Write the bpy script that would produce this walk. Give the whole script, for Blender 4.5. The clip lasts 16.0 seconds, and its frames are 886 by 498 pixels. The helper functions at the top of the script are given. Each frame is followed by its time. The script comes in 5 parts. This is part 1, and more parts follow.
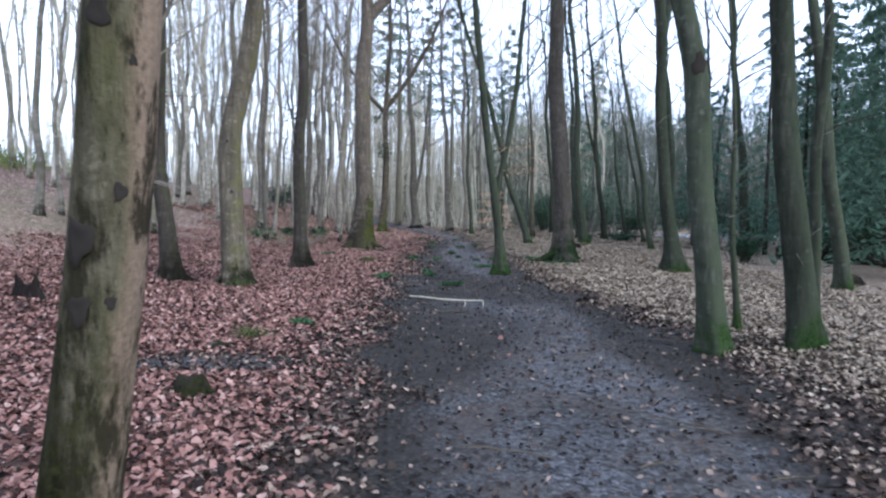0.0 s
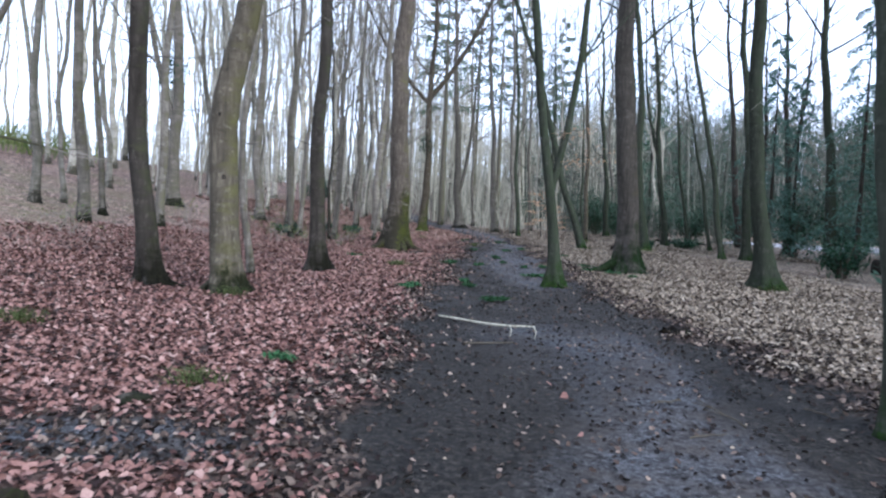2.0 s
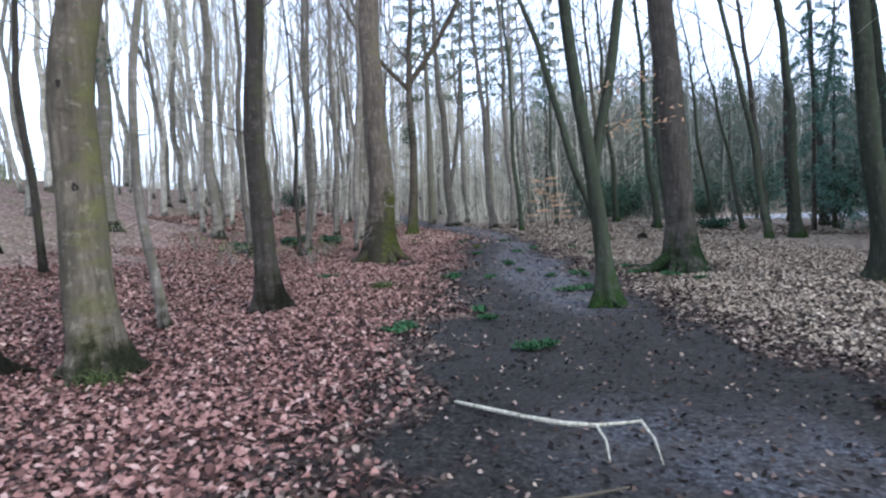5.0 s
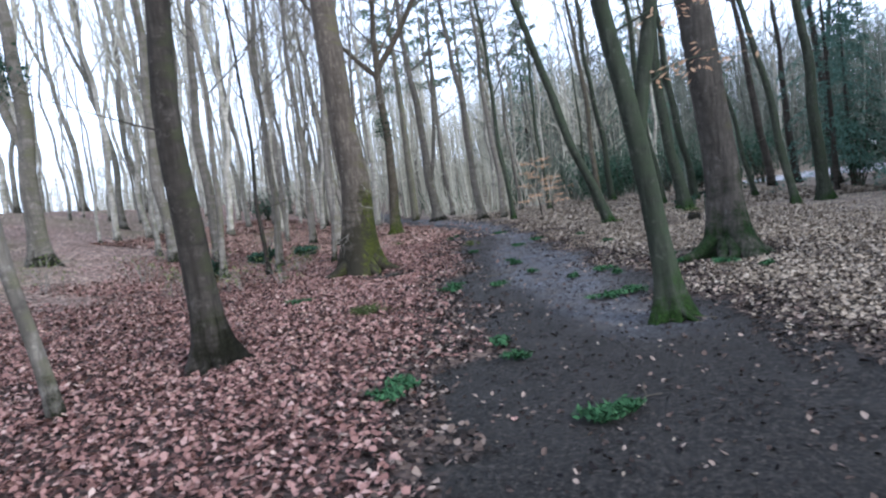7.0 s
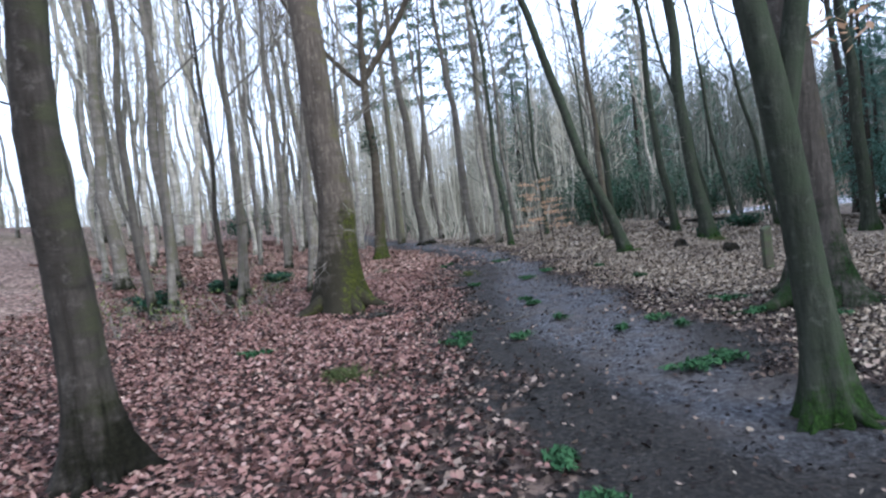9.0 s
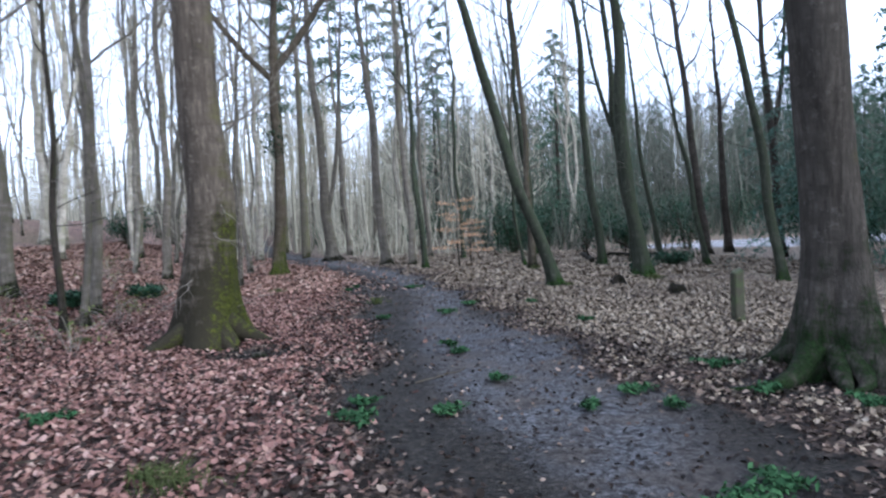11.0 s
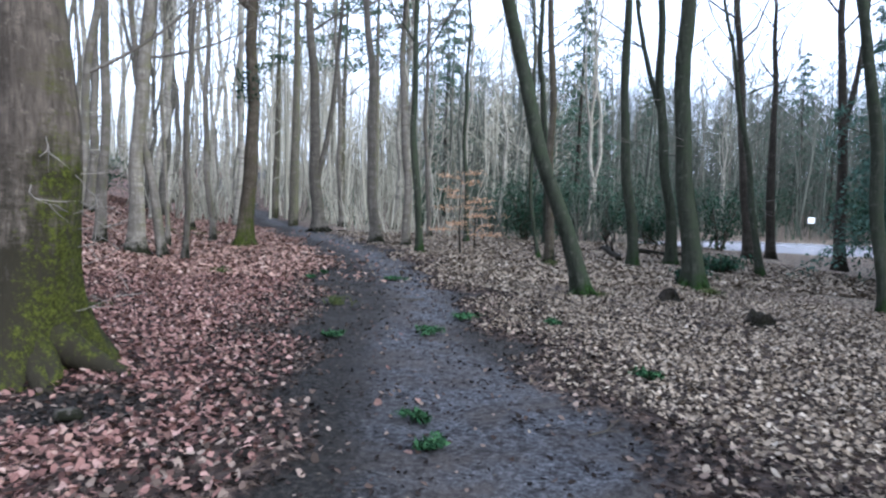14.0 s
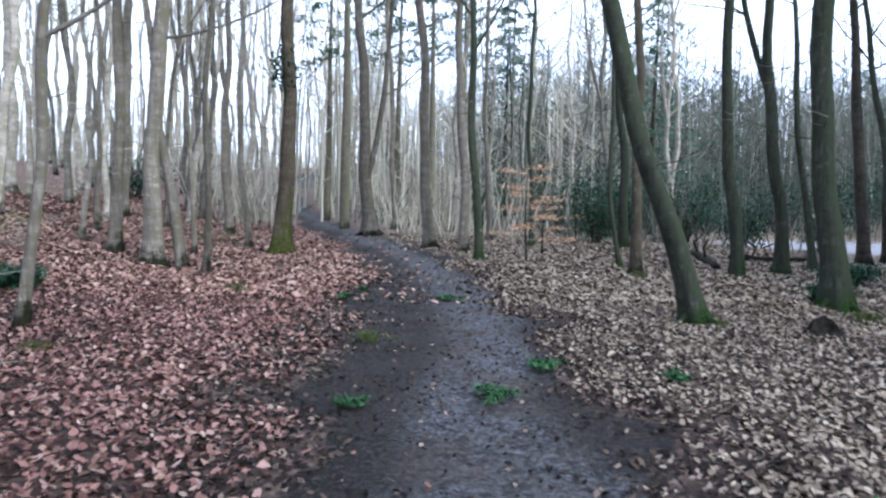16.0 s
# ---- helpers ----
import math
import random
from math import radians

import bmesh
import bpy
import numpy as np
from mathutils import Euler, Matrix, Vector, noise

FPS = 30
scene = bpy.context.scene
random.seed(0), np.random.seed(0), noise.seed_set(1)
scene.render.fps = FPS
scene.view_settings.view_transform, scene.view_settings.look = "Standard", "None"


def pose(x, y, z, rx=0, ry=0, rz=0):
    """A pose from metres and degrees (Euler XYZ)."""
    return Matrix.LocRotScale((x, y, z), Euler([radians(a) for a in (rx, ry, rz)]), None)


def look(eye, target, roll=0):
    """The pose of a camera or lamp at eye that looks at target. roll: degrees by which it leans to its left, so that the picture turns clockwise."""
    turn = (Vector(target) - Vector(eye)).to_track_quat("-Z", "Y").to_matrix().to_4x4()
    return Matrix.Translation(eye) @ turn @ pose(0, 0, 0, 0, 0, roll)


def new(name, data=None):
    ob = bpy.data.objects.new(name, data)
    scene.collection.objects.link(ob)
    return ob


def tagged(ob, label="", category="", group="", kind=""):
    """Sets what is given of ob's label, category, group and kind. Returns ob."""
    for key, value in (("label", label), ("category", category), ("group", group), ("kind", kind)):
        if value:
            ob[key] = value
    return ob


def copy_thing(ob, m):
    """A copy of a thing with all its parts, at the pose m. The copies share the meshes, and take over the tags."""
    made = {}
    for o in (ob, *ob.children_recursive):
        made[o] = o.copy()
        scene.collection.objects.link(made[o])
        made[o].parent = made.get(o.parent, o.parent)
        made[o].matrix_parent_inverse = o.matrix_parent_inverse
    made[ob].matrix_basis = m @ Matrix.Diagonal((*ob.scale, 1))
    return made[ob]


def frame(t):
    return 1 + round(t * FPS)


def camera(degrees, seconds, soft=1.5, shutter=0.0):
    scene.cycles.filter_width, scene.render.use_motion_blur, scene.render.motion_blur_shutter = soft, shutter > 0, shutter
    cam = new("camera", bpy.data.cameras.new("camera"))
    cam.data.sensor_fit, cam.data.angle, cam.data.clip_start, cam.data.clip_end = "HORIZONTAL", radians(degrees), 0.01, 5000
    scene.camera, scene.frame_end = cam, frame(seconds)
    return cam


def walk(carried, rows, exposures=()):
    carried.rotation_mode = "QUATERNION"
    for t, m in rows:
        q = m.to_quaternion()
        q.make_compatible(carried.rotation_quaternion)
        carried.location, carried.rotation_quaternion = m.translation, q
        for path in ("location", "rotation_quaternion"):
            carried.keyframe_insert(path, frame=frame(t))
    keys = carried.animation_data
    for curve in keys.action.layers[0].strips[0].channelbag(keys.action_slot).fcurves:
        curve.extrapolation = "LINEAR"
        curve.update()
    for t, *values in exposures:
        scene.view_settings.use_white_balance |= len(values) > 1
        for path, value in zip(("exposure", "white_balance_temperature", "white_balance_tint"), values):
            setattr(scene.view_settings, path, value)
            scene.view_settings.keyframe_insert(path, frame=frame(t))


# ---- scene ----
cam = camera(65.1, 16.0, soft=2.35, shutter=0.3)
METRES, EYE, TILT, LEAN, TURN = 20.5, 1.5, 0.0, 0.0, 0.0
ROWS = [
    (0.0, 0.0, 0.0, 0.0, 0.06, -3.57, -0.89),
    (0.5, 0.0019, 0.0307, -0.0009, 2.11, -3.15, -1.12),
    (1.0, 0.0008, 0.0652, -0.0019, 2.12, -3.09, -1.94),
    (1.5, 0.0028, 0.0963, -0.0034, 2.31, -3.06, -1.28),
    (2.0, 0.002, 0.1288, -0.0038, 3.84, -3.67, -2.34),
    (2.5, 0.0028, 0.1616, -0.0026, 2.68, -3.88, 0.26),
    (3.0, 0.0009, 0.1942, -0.0022, 3.01, -4.24, -1.06),
    (3.5, -0.0039, 0.2264, -0.0006, 2.93, -3.34, 0.36),
    (6.0, -0.0209, 0.3844, -0.0051, 2.92, -4.27, 2.67),
    (6.5, -0.0236, 0.4142, -0.0041, 2.41, -4.26, 2.07),
    (7.0, -0.0279, 0.444, -0.0016, 1.25, -4.68, 7.79),
    (7.5, -0.0323, 0.4752, -0.003, 3.43, -3.87, 4.07),
    (8.0, -0.0373, 0.5075, -0.0024, 2.27, -4.05, 10.63),
    (10.5, -0.0444, 0.6528, -0.0001, -4.6, -0.8, -0.33),
    (11.0, -0.0401, 0.6838, -0.0022, -7.38, -2.08, 2.68),
    (11.5, -0.0359, 0.717, -0.0019, -10.69, -5.25, 5.03),
    (12.0, -0.028, 0.7462, -0.0036, -12.44, -5.34, 6.29),
    (12.5, -0.022, 0.7753, -0.0015, -11.23, -5.18, 0.12),
    (13.0, -0.0187, 0.802, 0.0011, -11.66, -3.51, -1.75),
    (13.5, -0.0111, 0.8311, 0.0009, -7.07, -3.51, 0.27),
    (14.0, -0.0072, 0.8649, -0.0012, -6.72, -4.08, -1.89),
    (14.5, -0.0042, 0.8973, -0.003, -5.71, -4.99, -1.64),
    (15.0, -0.0033, 0.9294, -0.0032, -3.32, -5.81, -2.2),
    (15.5, -0.0001, 0.9602, -0.0033, -3.32, -5.39, -0.84),
    (16.0, 0.0027, 0.9901, -0.0018, -1.88, -4.21, -1.23),
]
walk(cam, [(t, pose(0, 0, EYE, TILT, LEAN, TURN) @ pose(METRES * x, METRES * y, METRES * z, 90 + pitch, roll, yaw)) for t, x, y, z, yaw, pitch, roll in ROWS],
     [(0.0, 0.97, 5050, 10), (3.5, 0.95, 5050, 10), (7.0, 1.03, 5050, 10), (11.0, 0.95, 5050, 10), (12.0, 1.15, 5050, 10), (12.5, 1.12, 5050, 10), (13.5, 1.08, 5050, 10), (15.5, 1.15, 5050, 10), (16.0, 1.15, 5050, 10)])

# ---- world and light ----
SUN_AZ, SUN_EL = 138.0, 30.0
world = bpy.data.worlds.new("overcast_sky")
scene.world = world
world.use_nodes = True
wn, wl = world.node_tree.nodes, world.node_tree.links
wn.clear()
w_out, w_bg, w_sky, w_mix = wn.new("ShaderNodeOutputWorld"), wn.new("ShaderNodeBackground"), wn.new("ShaderNodeTexSky"), wn.new("ShaderNodeMixRGB")
w_sky.sky_type, w_sky.sun_disc = "NISHITA", False
w_sky.sun_elevation, w_sky.sun_rotation = radians(SUN_EL), radians(SUN_AZ)
w_sky.air_density, w_sky.dust_density, w_sky.ozone_density = 1.0, 4.0, 1.0
w_mix.inputs[0].default_value = 0.7
w_mix.inputs[2].default_value = (10.6, 10.6, 11.2, 1)
wl.new(w_sky.outputs[0], w_mix.inputs[1])
wl.new(w_mix.outputs[0], w_bg.inputs[0])
w_bg.inputs[1].default_value = 0.15
wl.new(w_bg.outputs[0], w_out.inputs[0])

sun_data = bpy.data.lights.new("sun", "SUN")
sun_data.energy, sun_data.angle, sun_data.color = 2.2, radians(16), (1.0, 0.93, 0.84)
sun = new("sun", sun_data)
az, el = radians(SUN_AZ), radians(SUN_EL)
sun_dir = Vector((math.sin(az) * math.cos(el), math.cos(az) * math.cos(el), math.sin(el)))
sun.matrix_world = look(tuple(sun_dir * 60), (0, 0, 0))


# ---- materials ----
def material(name, rough=0.9, spec=0.25):
    m = bpy.data.materials.new(name)
    m.use_nodes = True
    b = m.node_tree.nodes["Principled BSDF"]
    b.inputs["Roughness"].default_value = rough
    b.inputs["Specular IOR Level"].default_value = spec
    return m, m.node_tree.nodes, m.node_tree.links, b


def noise_node(nodes, links, vec, scale, detail=5.0, rough=0.6):
    n = nodes.new("ShaderNodeTexNoise")
    n.inputs["Scale"].default_value, n.inputs["Detail"].default_value, n.inputs["Roughness"].default_value = scale, detail, rough
    links.new(vec, n.inputs["Vector"])
    return n.outputs["Fac"]


def ramp(nodes, links, fac, *stops):
    n = nodes.new("ShaderNodeValToRGB")
    while len(n.color_ramp.elements) < len(stops):
        n.color_ramp.elements.new(0.5)
    for e, (p, c) in zip(n.color_ramp.elements, stops):
        e.position = p
        e.color = (*c, 1) if isinstance(c, tuple) else (c, c, c, 1)
    links.new(fac, n.inputs[0])
    return n.outputs[0]


def mix(nodes, links, fac, a, b, kind="MIX"):
    n = nodes.new("ShaderNodeMixRGB")
    n.blend_type = kind
    for k, v in ((0, fac), (1, a), (2, b)):
        if isinstance(v, (int, float)):
            n.inputs[k].default_value = v if k == 0 else (v, v, v, 1)
        elif isinstance(v, tuple):
            n.inputs[k].default_value = (*v, 1)
        else:
            links.new(v, n.inputs[k])
    return n.outputs[0]


def maths(nodes, links, op, a, b=0.0):
    n = nodes.new("ShaderNodeMath")
    n.operation, n.use_clamp = op, False
    for k, v in ((0, a), (1, b)):
        if isinstance(v, (int, float)):
            n.inputs[k].default_value = v
        else:
            links.new(v, n.inputs[k])
    return n.outputs[0]


def bump(nodes, links, b, height, strength=0.5, distance=0.02):
    n = nodes.new("ShaderNodeBump")
    n.inputs["Strength"].default_value, n.inputs["Distance"].default_value = strength, distance
    links.new(height, n.inputs["Height"])
    links.new(n.outputs[0], b.inputs["Normal"])


def bark(name, light, dark, algae, algae_share, moss_shade_top, ridged=1.0, moss=(0.016, 0.018, 0.008), moss_side=0.25, banded=1.0, warm_lit=None, spread=(0.72, 1.12)):
    """Bark with blotches, upright streaks, green algae on one flank and moss round the foot; near-black moss tones also
    paint contact shade there.
    """
    m, n, l, b = material(name, 0.95, 0.05)
    tc = n.new("ShaderNodeTexCoord").outputs["Object"]
    info = n.new("ShaderNodeObjectInfo")
    shift = n.new("ShaderNodeVectorMath")
    shift.operation = "ADD"
    l.new(tc, shift.inputs[0])
    l.new(info.outputs["Location"], shift.inputs[1])
    p = shift.outputs[0]
    stretch = n.new("ShaderNodeMapping")
    stretch.inputs["Scale"].default_value = (1, 1, 0.16)
    l.new(p, stretch.inputs[0])
    flat = n.new("ShaderNodeMapping")
    flat.inputs["Scale"].default_value = (0.5, 0.5, 1.6) if banded else (1.1, 1.1, 0.4)
    l.new(p, flat.inputs[0])
    streak = noise_node(n, l, stretch.outputs[0], 22, 6)
    blotch = noise_node(n, l, flat.outputs[0], 3.2, 5, 0.65)
    fine = noise_node(n, l, p, 60, 3)
    col = mix(n, l, ramp(n, l, streak, (0.35, 0.3 - 0.15 * ridged), (0.68, 0.8)), dark, light)
    col = mix(n, l, ramp(n, l, blotch, (0.40, 0.0), (0.58, 0.85)), col, tuple(c * 0.42 for c in light))
    runs = n.new("ShaderNodeMapping")
    runs.inputs["Scale"].default_value = (1, 1, 0.12)
    l.new(p, runs.inputs[0])
    col = mix(n, l, ramp(n, l, noise_node(n, l, runs.outputs[0], 6, 4, 0.7), (0.48, 0.0), (0.66, 0.5)), col, tuple(c * 0.5 for c in dark))
    rings = n.new("ShaderNodeMapping")
    rings.inputs["Scale"].default_value = (0.7, 0.7, 1.5)
    l.new(p, rings.inputs[0])
    band = noise_node(n, l, rings.outputs[0], 5, 5, 0.75)
    col = mix(n, l, ramp(n, l, band, (0.55, 0.0), (0.72, 0.6 * banded)), col, tuple(c * 0.5 for c in dark))
    lichen = noise_node(n, l, p, 9, 4, 0.7)
    col = mix(n, l, ramp(n, l, lichen, (0.58, 0.0), (0.72, 0.35)), col, tuple(min(1, c * 1.7 + 0.03) for c in light))
    sep = n.new("ShaderNodeSeparateXYZ")
    l.new(tc, sep.inputs[0])
    geo = n.new("ShaderNodeNewGeometry")
    nsep = n.new("ShaderNodeSeparateXYZ")
    l.new(geo.outputs["Normal"], nsep.inputs[0])
    flank = maths(n, l, "ADD", maths(n, l, "MULTIPLY", nsep.outputs[0], 0.22), maths(n, l, "MULTIPLY", blotch, 1.3))
    flank = maths(n, l, "ADD", flank, algae_share - 0.85)
    col = mix(n, l, ramp(n, l, flank, (0.0, 0.0), (0.35, 0.9)), col, algae)
    if warm_lit:
        # Warm light on the east-facing flank, painted into the bark colour.
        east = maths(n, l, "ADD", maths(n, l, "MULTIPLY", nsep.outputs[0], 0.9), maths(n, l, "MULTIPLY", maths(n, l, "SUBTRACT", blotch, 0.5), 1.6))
        col = mix(n, l, ramp(n, l, east, (0.35, 0.0), (0.8, 0.8)), col, mix(n, l, ramp(n, l, fine, (0.3, 0.0), (0.7, 1.0)), tuple(c * 0.6 for c in warm_lit), warm_lit))
        crack = n.new("ShaderNodeMapping")
        crack.inputs["Scale"].default_value = (1, 1, 0.3)
        l.new(p, crack.inputs[0])
        low = maths(n, l, "SUBTRACT", noise_node(n, l, crack.outputs[0], 11, 5, 0.75), maths(n, l, "MULTIPLY", sep.outputs[2], 0.055))
        col = mix(n, l, ramp(n, l, low, (0.40, 0.0), (0.50, 0.92)), col, (0.016, 0.014, 0.008))
    # Foot mask: moss, and with the near-black default the contact shade as well.
    up = maths(n, l, "DIVIDE", sep.outputs[2], moss_shade_top)
    wet = maths(n, l, "SUBTRACT", maths(n, l, "ADD", maths(n, l, "ADD", maths(n, l, "MULTIPLY", blotch, 1.9), maths(n, l, "MULTIPLY", maths(n, l, "SUBTRACT", noise_node(n, l, stretch.outputs[0], 14, 5, 0.75), 0.5), 1.6)), maths(n, l, "MULTIPLY", nsep.outputs[0], min(moss_side, 0.3))), up)
    tuft = noise_node(n, l, p, 28, 6, 0.8)
    patchy = ramp(n, l, tuft, (0.38, tuple(c * 0.12 for c in moss)), (0.52, tuple(c * 0.55 for c in moss)), (0.68, tuple(c * 1.25 for c in moss)))
    if moss_side > 1:
        flank_moss = maths(n, l, "ADD", nsep.outputs[0], maths(n, l, "ADD", maths(n, l, "MULTIPLY", maths(n, l, "SUBTRACT", tuft, 0.5), 3.0), maths(n, l, "MULTIPLY", maths(n, l, "SUBTRACT", lichen, 0.5), 2.5)))
        wet = maths(n, l, "ADD", wet, 0.4)
        patchy = mix(n, l, ramp(n, l, flank_moss, (0.4, 0.0), (1.0, 1.0)), (0.02, 0.0175, 0.011), patchy)
    wet = maths(n, l, "ADD", wet, maths(n, l, "MULTIPLY", maths(n, l, "SUBTRACT", tuft, 0.5), 1.1))
    col = mix(n, l, ramp(n, l, wet, (0.3, 0.0), (0.85, 0.95)), col, patchy)
    col = mix(n, l, 1.0, col, ramp(n, l, info.outputs["Random"], (0.0, spread[0]), (1.0, spread[1])), "MULTIPLY")
    l.new(col, b.inputs["Base Color"])
    h = maths(n, l, "ADD", maths(n, l, "MULTIPLY", streak, 0.7 * ridged), maths(n, l, "MULTIPLY", maths(n, l, "ADD", maths(n, l, "ADD", fine, tuft), band), 0.35))
    bump(n, l, b, h, 0.9, 0.018)
    return m


BARK_GREY = bark("grey_beech_bark", (0.25, 0.22, 0.176), (0.085, 0.075, 0.06), (0.11, 0.105, 0.055), 0.12, 0.5, 0.7, spread=(0.5, 1.1))
BARK_OLIVE = bark("olive_beech_bark", (0.14, 0.118, 0.083), (0.036, 0.031, 0.023), (0.08, 0.075, 0.028), 0.14, 0.65, 0.8)
BARK_GREEN = bark("green_algae_bark", (0.075, 0.078, 0.055), (0.018, 0.02, 0.014), (0.037, 0.045, 0.026), 0.34, 0.5, 1.4, (0.026, 0.052, 0.011))
BARK_DARK = bark("dark_wet_bark", (0.07, 0.06, 0.047), (0.022, 0.018, 0.015), (0.05, 0.052, 0.025), 0.1, 0.8, 0.8, (0.014, 0.013, 0.008))
BARK_MOSSY = bark("mossy_oak_bark", (0.165, 0.135, 0.102), (0.036, 0.03, 0.023), (0.09, 0.082, 0.035), 0.04, 1.7, 1.6, (0.062, 0.07, 0.011), 1.2)
BARK_MOSSIER = bark("moss_covered_bark", (0.15, 0.122, 0.086), (0.045, 0.038, 0.027), (0.09, 0.092, 0.03), 0.02, 1.6, 1.4, (0.075, 0.09, 0.016), 0.9)
BARK_LARCH = bark("scaly_larch_bark", (0.1, 0.087, 0.07), (0.032, 0.027, 0.022), (0.06, 0.053, 0.03), 0.02, 1.5, 1.8, (0.014, 0.028, 0.008))
BARK_PINE = bark("far_pine_bark", (0.2, 0.178, 0.135), (0.085, 0.074, 0.054), (0.13, 0.13, 0.065), 0.2, 0.6, 1.4, (0.05, 0.05, 0.025))
# Far bark lightened: distance haze is put into its colour.
BARK_FAR = bark("hazed_far_bark", (0.46, 0.42, 0.342), (0.21, 0.188, 0.148), (0.17, 0.165, 0.1), 0.14, 0.5, 1.0, (0.075, 0.068, 0.045), spread=(0.34, 1.25))
BARK_SCARRED = bark("scarred_mossy_beech_bark", (0.12, 0.107, 0.068), (0.05, 0.044, 0.027), (0.075, 0.072, 0.027), 0.24, 2.5, 1.2, (0.026, 0.026, 0.009), -0.2, banded=0.0, warm_lit=(0.215, 0.155, 0.112))
BARK_ROTTEN = bark("black_rotten_wood", (0.022, 0.018, 0.015), (0.008, 0.006, 0.005), (0.018, 0.018, 0.01), 0.0, 0.04, 1.8)
BARK_STUMP = bark("mossy_stump_wood", (0.045, 0.036, 0.027), (0.013, 0.01, 0.009), (0.024, 0.023, 0.011), 0.1, 0.3, 1.6, (0.026, 0.03, 0.009))
KNOT = material("black_bark_knot", 0.95, 0.1)[0]
KNOT.node_tree.nodes["Principled BSDF"].inputs["Base Color"].default_value = (0.018, 0.015, 0.012, 1)


def twig_material(name, a, c, thin=0.0):
    m, n, l, b = material(name, 0.95, 0.06)
    geo = n.new("ShaderNodeNewGeometry")
    col = ramp(n, l, geo.outputs["Random Per Island"], (0.0, a), (1.0, c))
    l.new(col, b.inputs["Base Color"])
    if thin:
        glow, both = n.new("ShaderNodeBsdfTranslucent"), n.new("ShaderNodeMixShader")
        l.new(col, glow.inputs["Color"])
        both.inputs[0].default_value = thin
        l.new(b.outputs[0], both.inputs[1])
        l.new(glow.outputs[0], both.inputs[2])
        l.new(both.outputs[0], n["Material Output"].inputs["Surface"])
    return m


TWIGS = twig_material("grey_brown_twigs", (0.115, 0.10, 0.082), (0.22, 0.195, 0.16))
TWIGS_GREEN = twig_material("algae_twigs", (0.07, 0.07, 0.045), (0.15, 0.145, 0.095))
# Far twigs hold the haze in their pale tone.
TWIGS_FAR = twig_material("hazed_far_twigs", (0.19, 0.179, 0.132), (0.42, 0.39, 0.305))
# Darker copy of the far twigs: shade beyond the pond put into the colour.
TWIGS_SHADE = twig_material("shaded_far_twigs", (0.045, 0.05, 0.04), (0.125, 0.127, 0.1))
NEEDLES = twig_material("dark_green_needles", (0.045, 0.075, 0.052), (0.10, 0.15, 0.10), 0.4)
PINE_NEEDLES = twig_material("blue_green_pine_needles", (0.05, 0.08, 0.05), (0.10, 0.135, 0.085), 0.4)
HEMLOCK_NEEDLES = twig_material("feathery_hemlock_needles", (0.04, 0.075, 0.058), (0.10, 0.16, 0.12), 0.4)
HOLLY_LEAF = twig_material("glossy_holly_leaves", (0.011, 0.028, 0.016), (0.036, 0.072, 0.038), 0.3)
HOLLY_LEAF.node_tree.nodes["Principled BSDF"].inputs["Roughness"].default_value = 0.4
COPPER_LEAF = twig_material("dry_copper_leaves", (0.40, 0.23, 0.125), (0.55, 0.36, 0.22), 0.4)
SPRIG_GREEN = twig_material("fresh_fallen_needles", (0.014, 0.036, 0.015), (0.042, 0.088, 0.036))
TWIGS_DARK = twig_material("dark_fallen_twigs", (0.03, 0.025, 0.018), (0.085, 0.072, 0.052))
TUFT_GREEN = twig_material("dull_grass", (0.03, 0.042, 0.014), (0.09, 0.1, 0.036))
GRASS_GREEN = twig_material("winter_grass", (0.06, 0.085, 0.025), (0.16, 0.17, 0.06))


def peeled_wood():
    m, n, l, b = material("peeled_pale_wood", 0.9, 0.1)
    p = n.new("ShaderNodeTexCoord").outputs["Object"]
    col = mix(n, l, ramp(n, l, noise_node(n, l, p, 40, 4), (0.35, 0.0), (0.65, 1.0)), (0.2, 0.185, 0.135), (0.42, 0.39, 0.3))
    col = mix(n, l, ramp(n, l, noise_node(n, l, p, 16, 5, 0.75), (0.55, 0.0), (0.63, 0.85)), col, (0.05, 0.055, 0.025))
    l.new(col, b.inputs["Base Color"])
    bump(n, l, b, noise_node(n, l, p, 55, 4), 0.8, 0.006)
    return m


PALE_WOOD = peeled_wood()


def leaf_material(name, *stops):
    m, n, l, b = material(name, 0.8, 0.1)
    geo = n.new("ShaderNodeNewGeometry")
    tc = n.new("ShaderNodeTexCoord").outputs["Object"]
    col = ramp(n, l, geo.outputs["Random Per Island"], *stops)
    veins = noise_node(n, l, tc, 90, 3)
    col = mix(n, l, 0.5, col, ramp(n, l, veins, (0.3, 0.45), (0.7, 1.0)), "MULTIPLY")
    l.new(col, b.inputs["Base Color"])
    return m


# Russet and tan are leaf colours with the lens's pink-to-cool cast painted in.
LEAF_RUSSET = leaf_material("pink_cast_russet_leaves", (0.0, (0.010, 0.006, 0.005)), (0.16, (0.042, 0.021, 0.017)), (0.42, (0.15, 0.077, 0.061)), (0.85, (0.235, 0.132, 0.106)), (1.0, (0.32, 0.215, 0.178)))
LEAF_TAN = leaf_material("cool_cast_tan_leaves", (0.0, (0.009, 0.007, 0.005)), (0.15, (0.05, 0.038, 0.027)), (0.4, (0.17, 0.133, 0.094)), (0.88, (0.275, 0.222, 0.162)), (1.0, (0.34, 0.29, 0.225)))
LEAF_FADED = leaf_material("faded_leaves", (0.0, (0.012, 0.008, 0.006)), (0.15, (0.06, 0.034, 0.026)), (0.4, (0.2, 0.117, 0.088)), (0.86, (0.31, 0.198, 0.15)), (1.0, (0.38, 0.28, 0.22)))
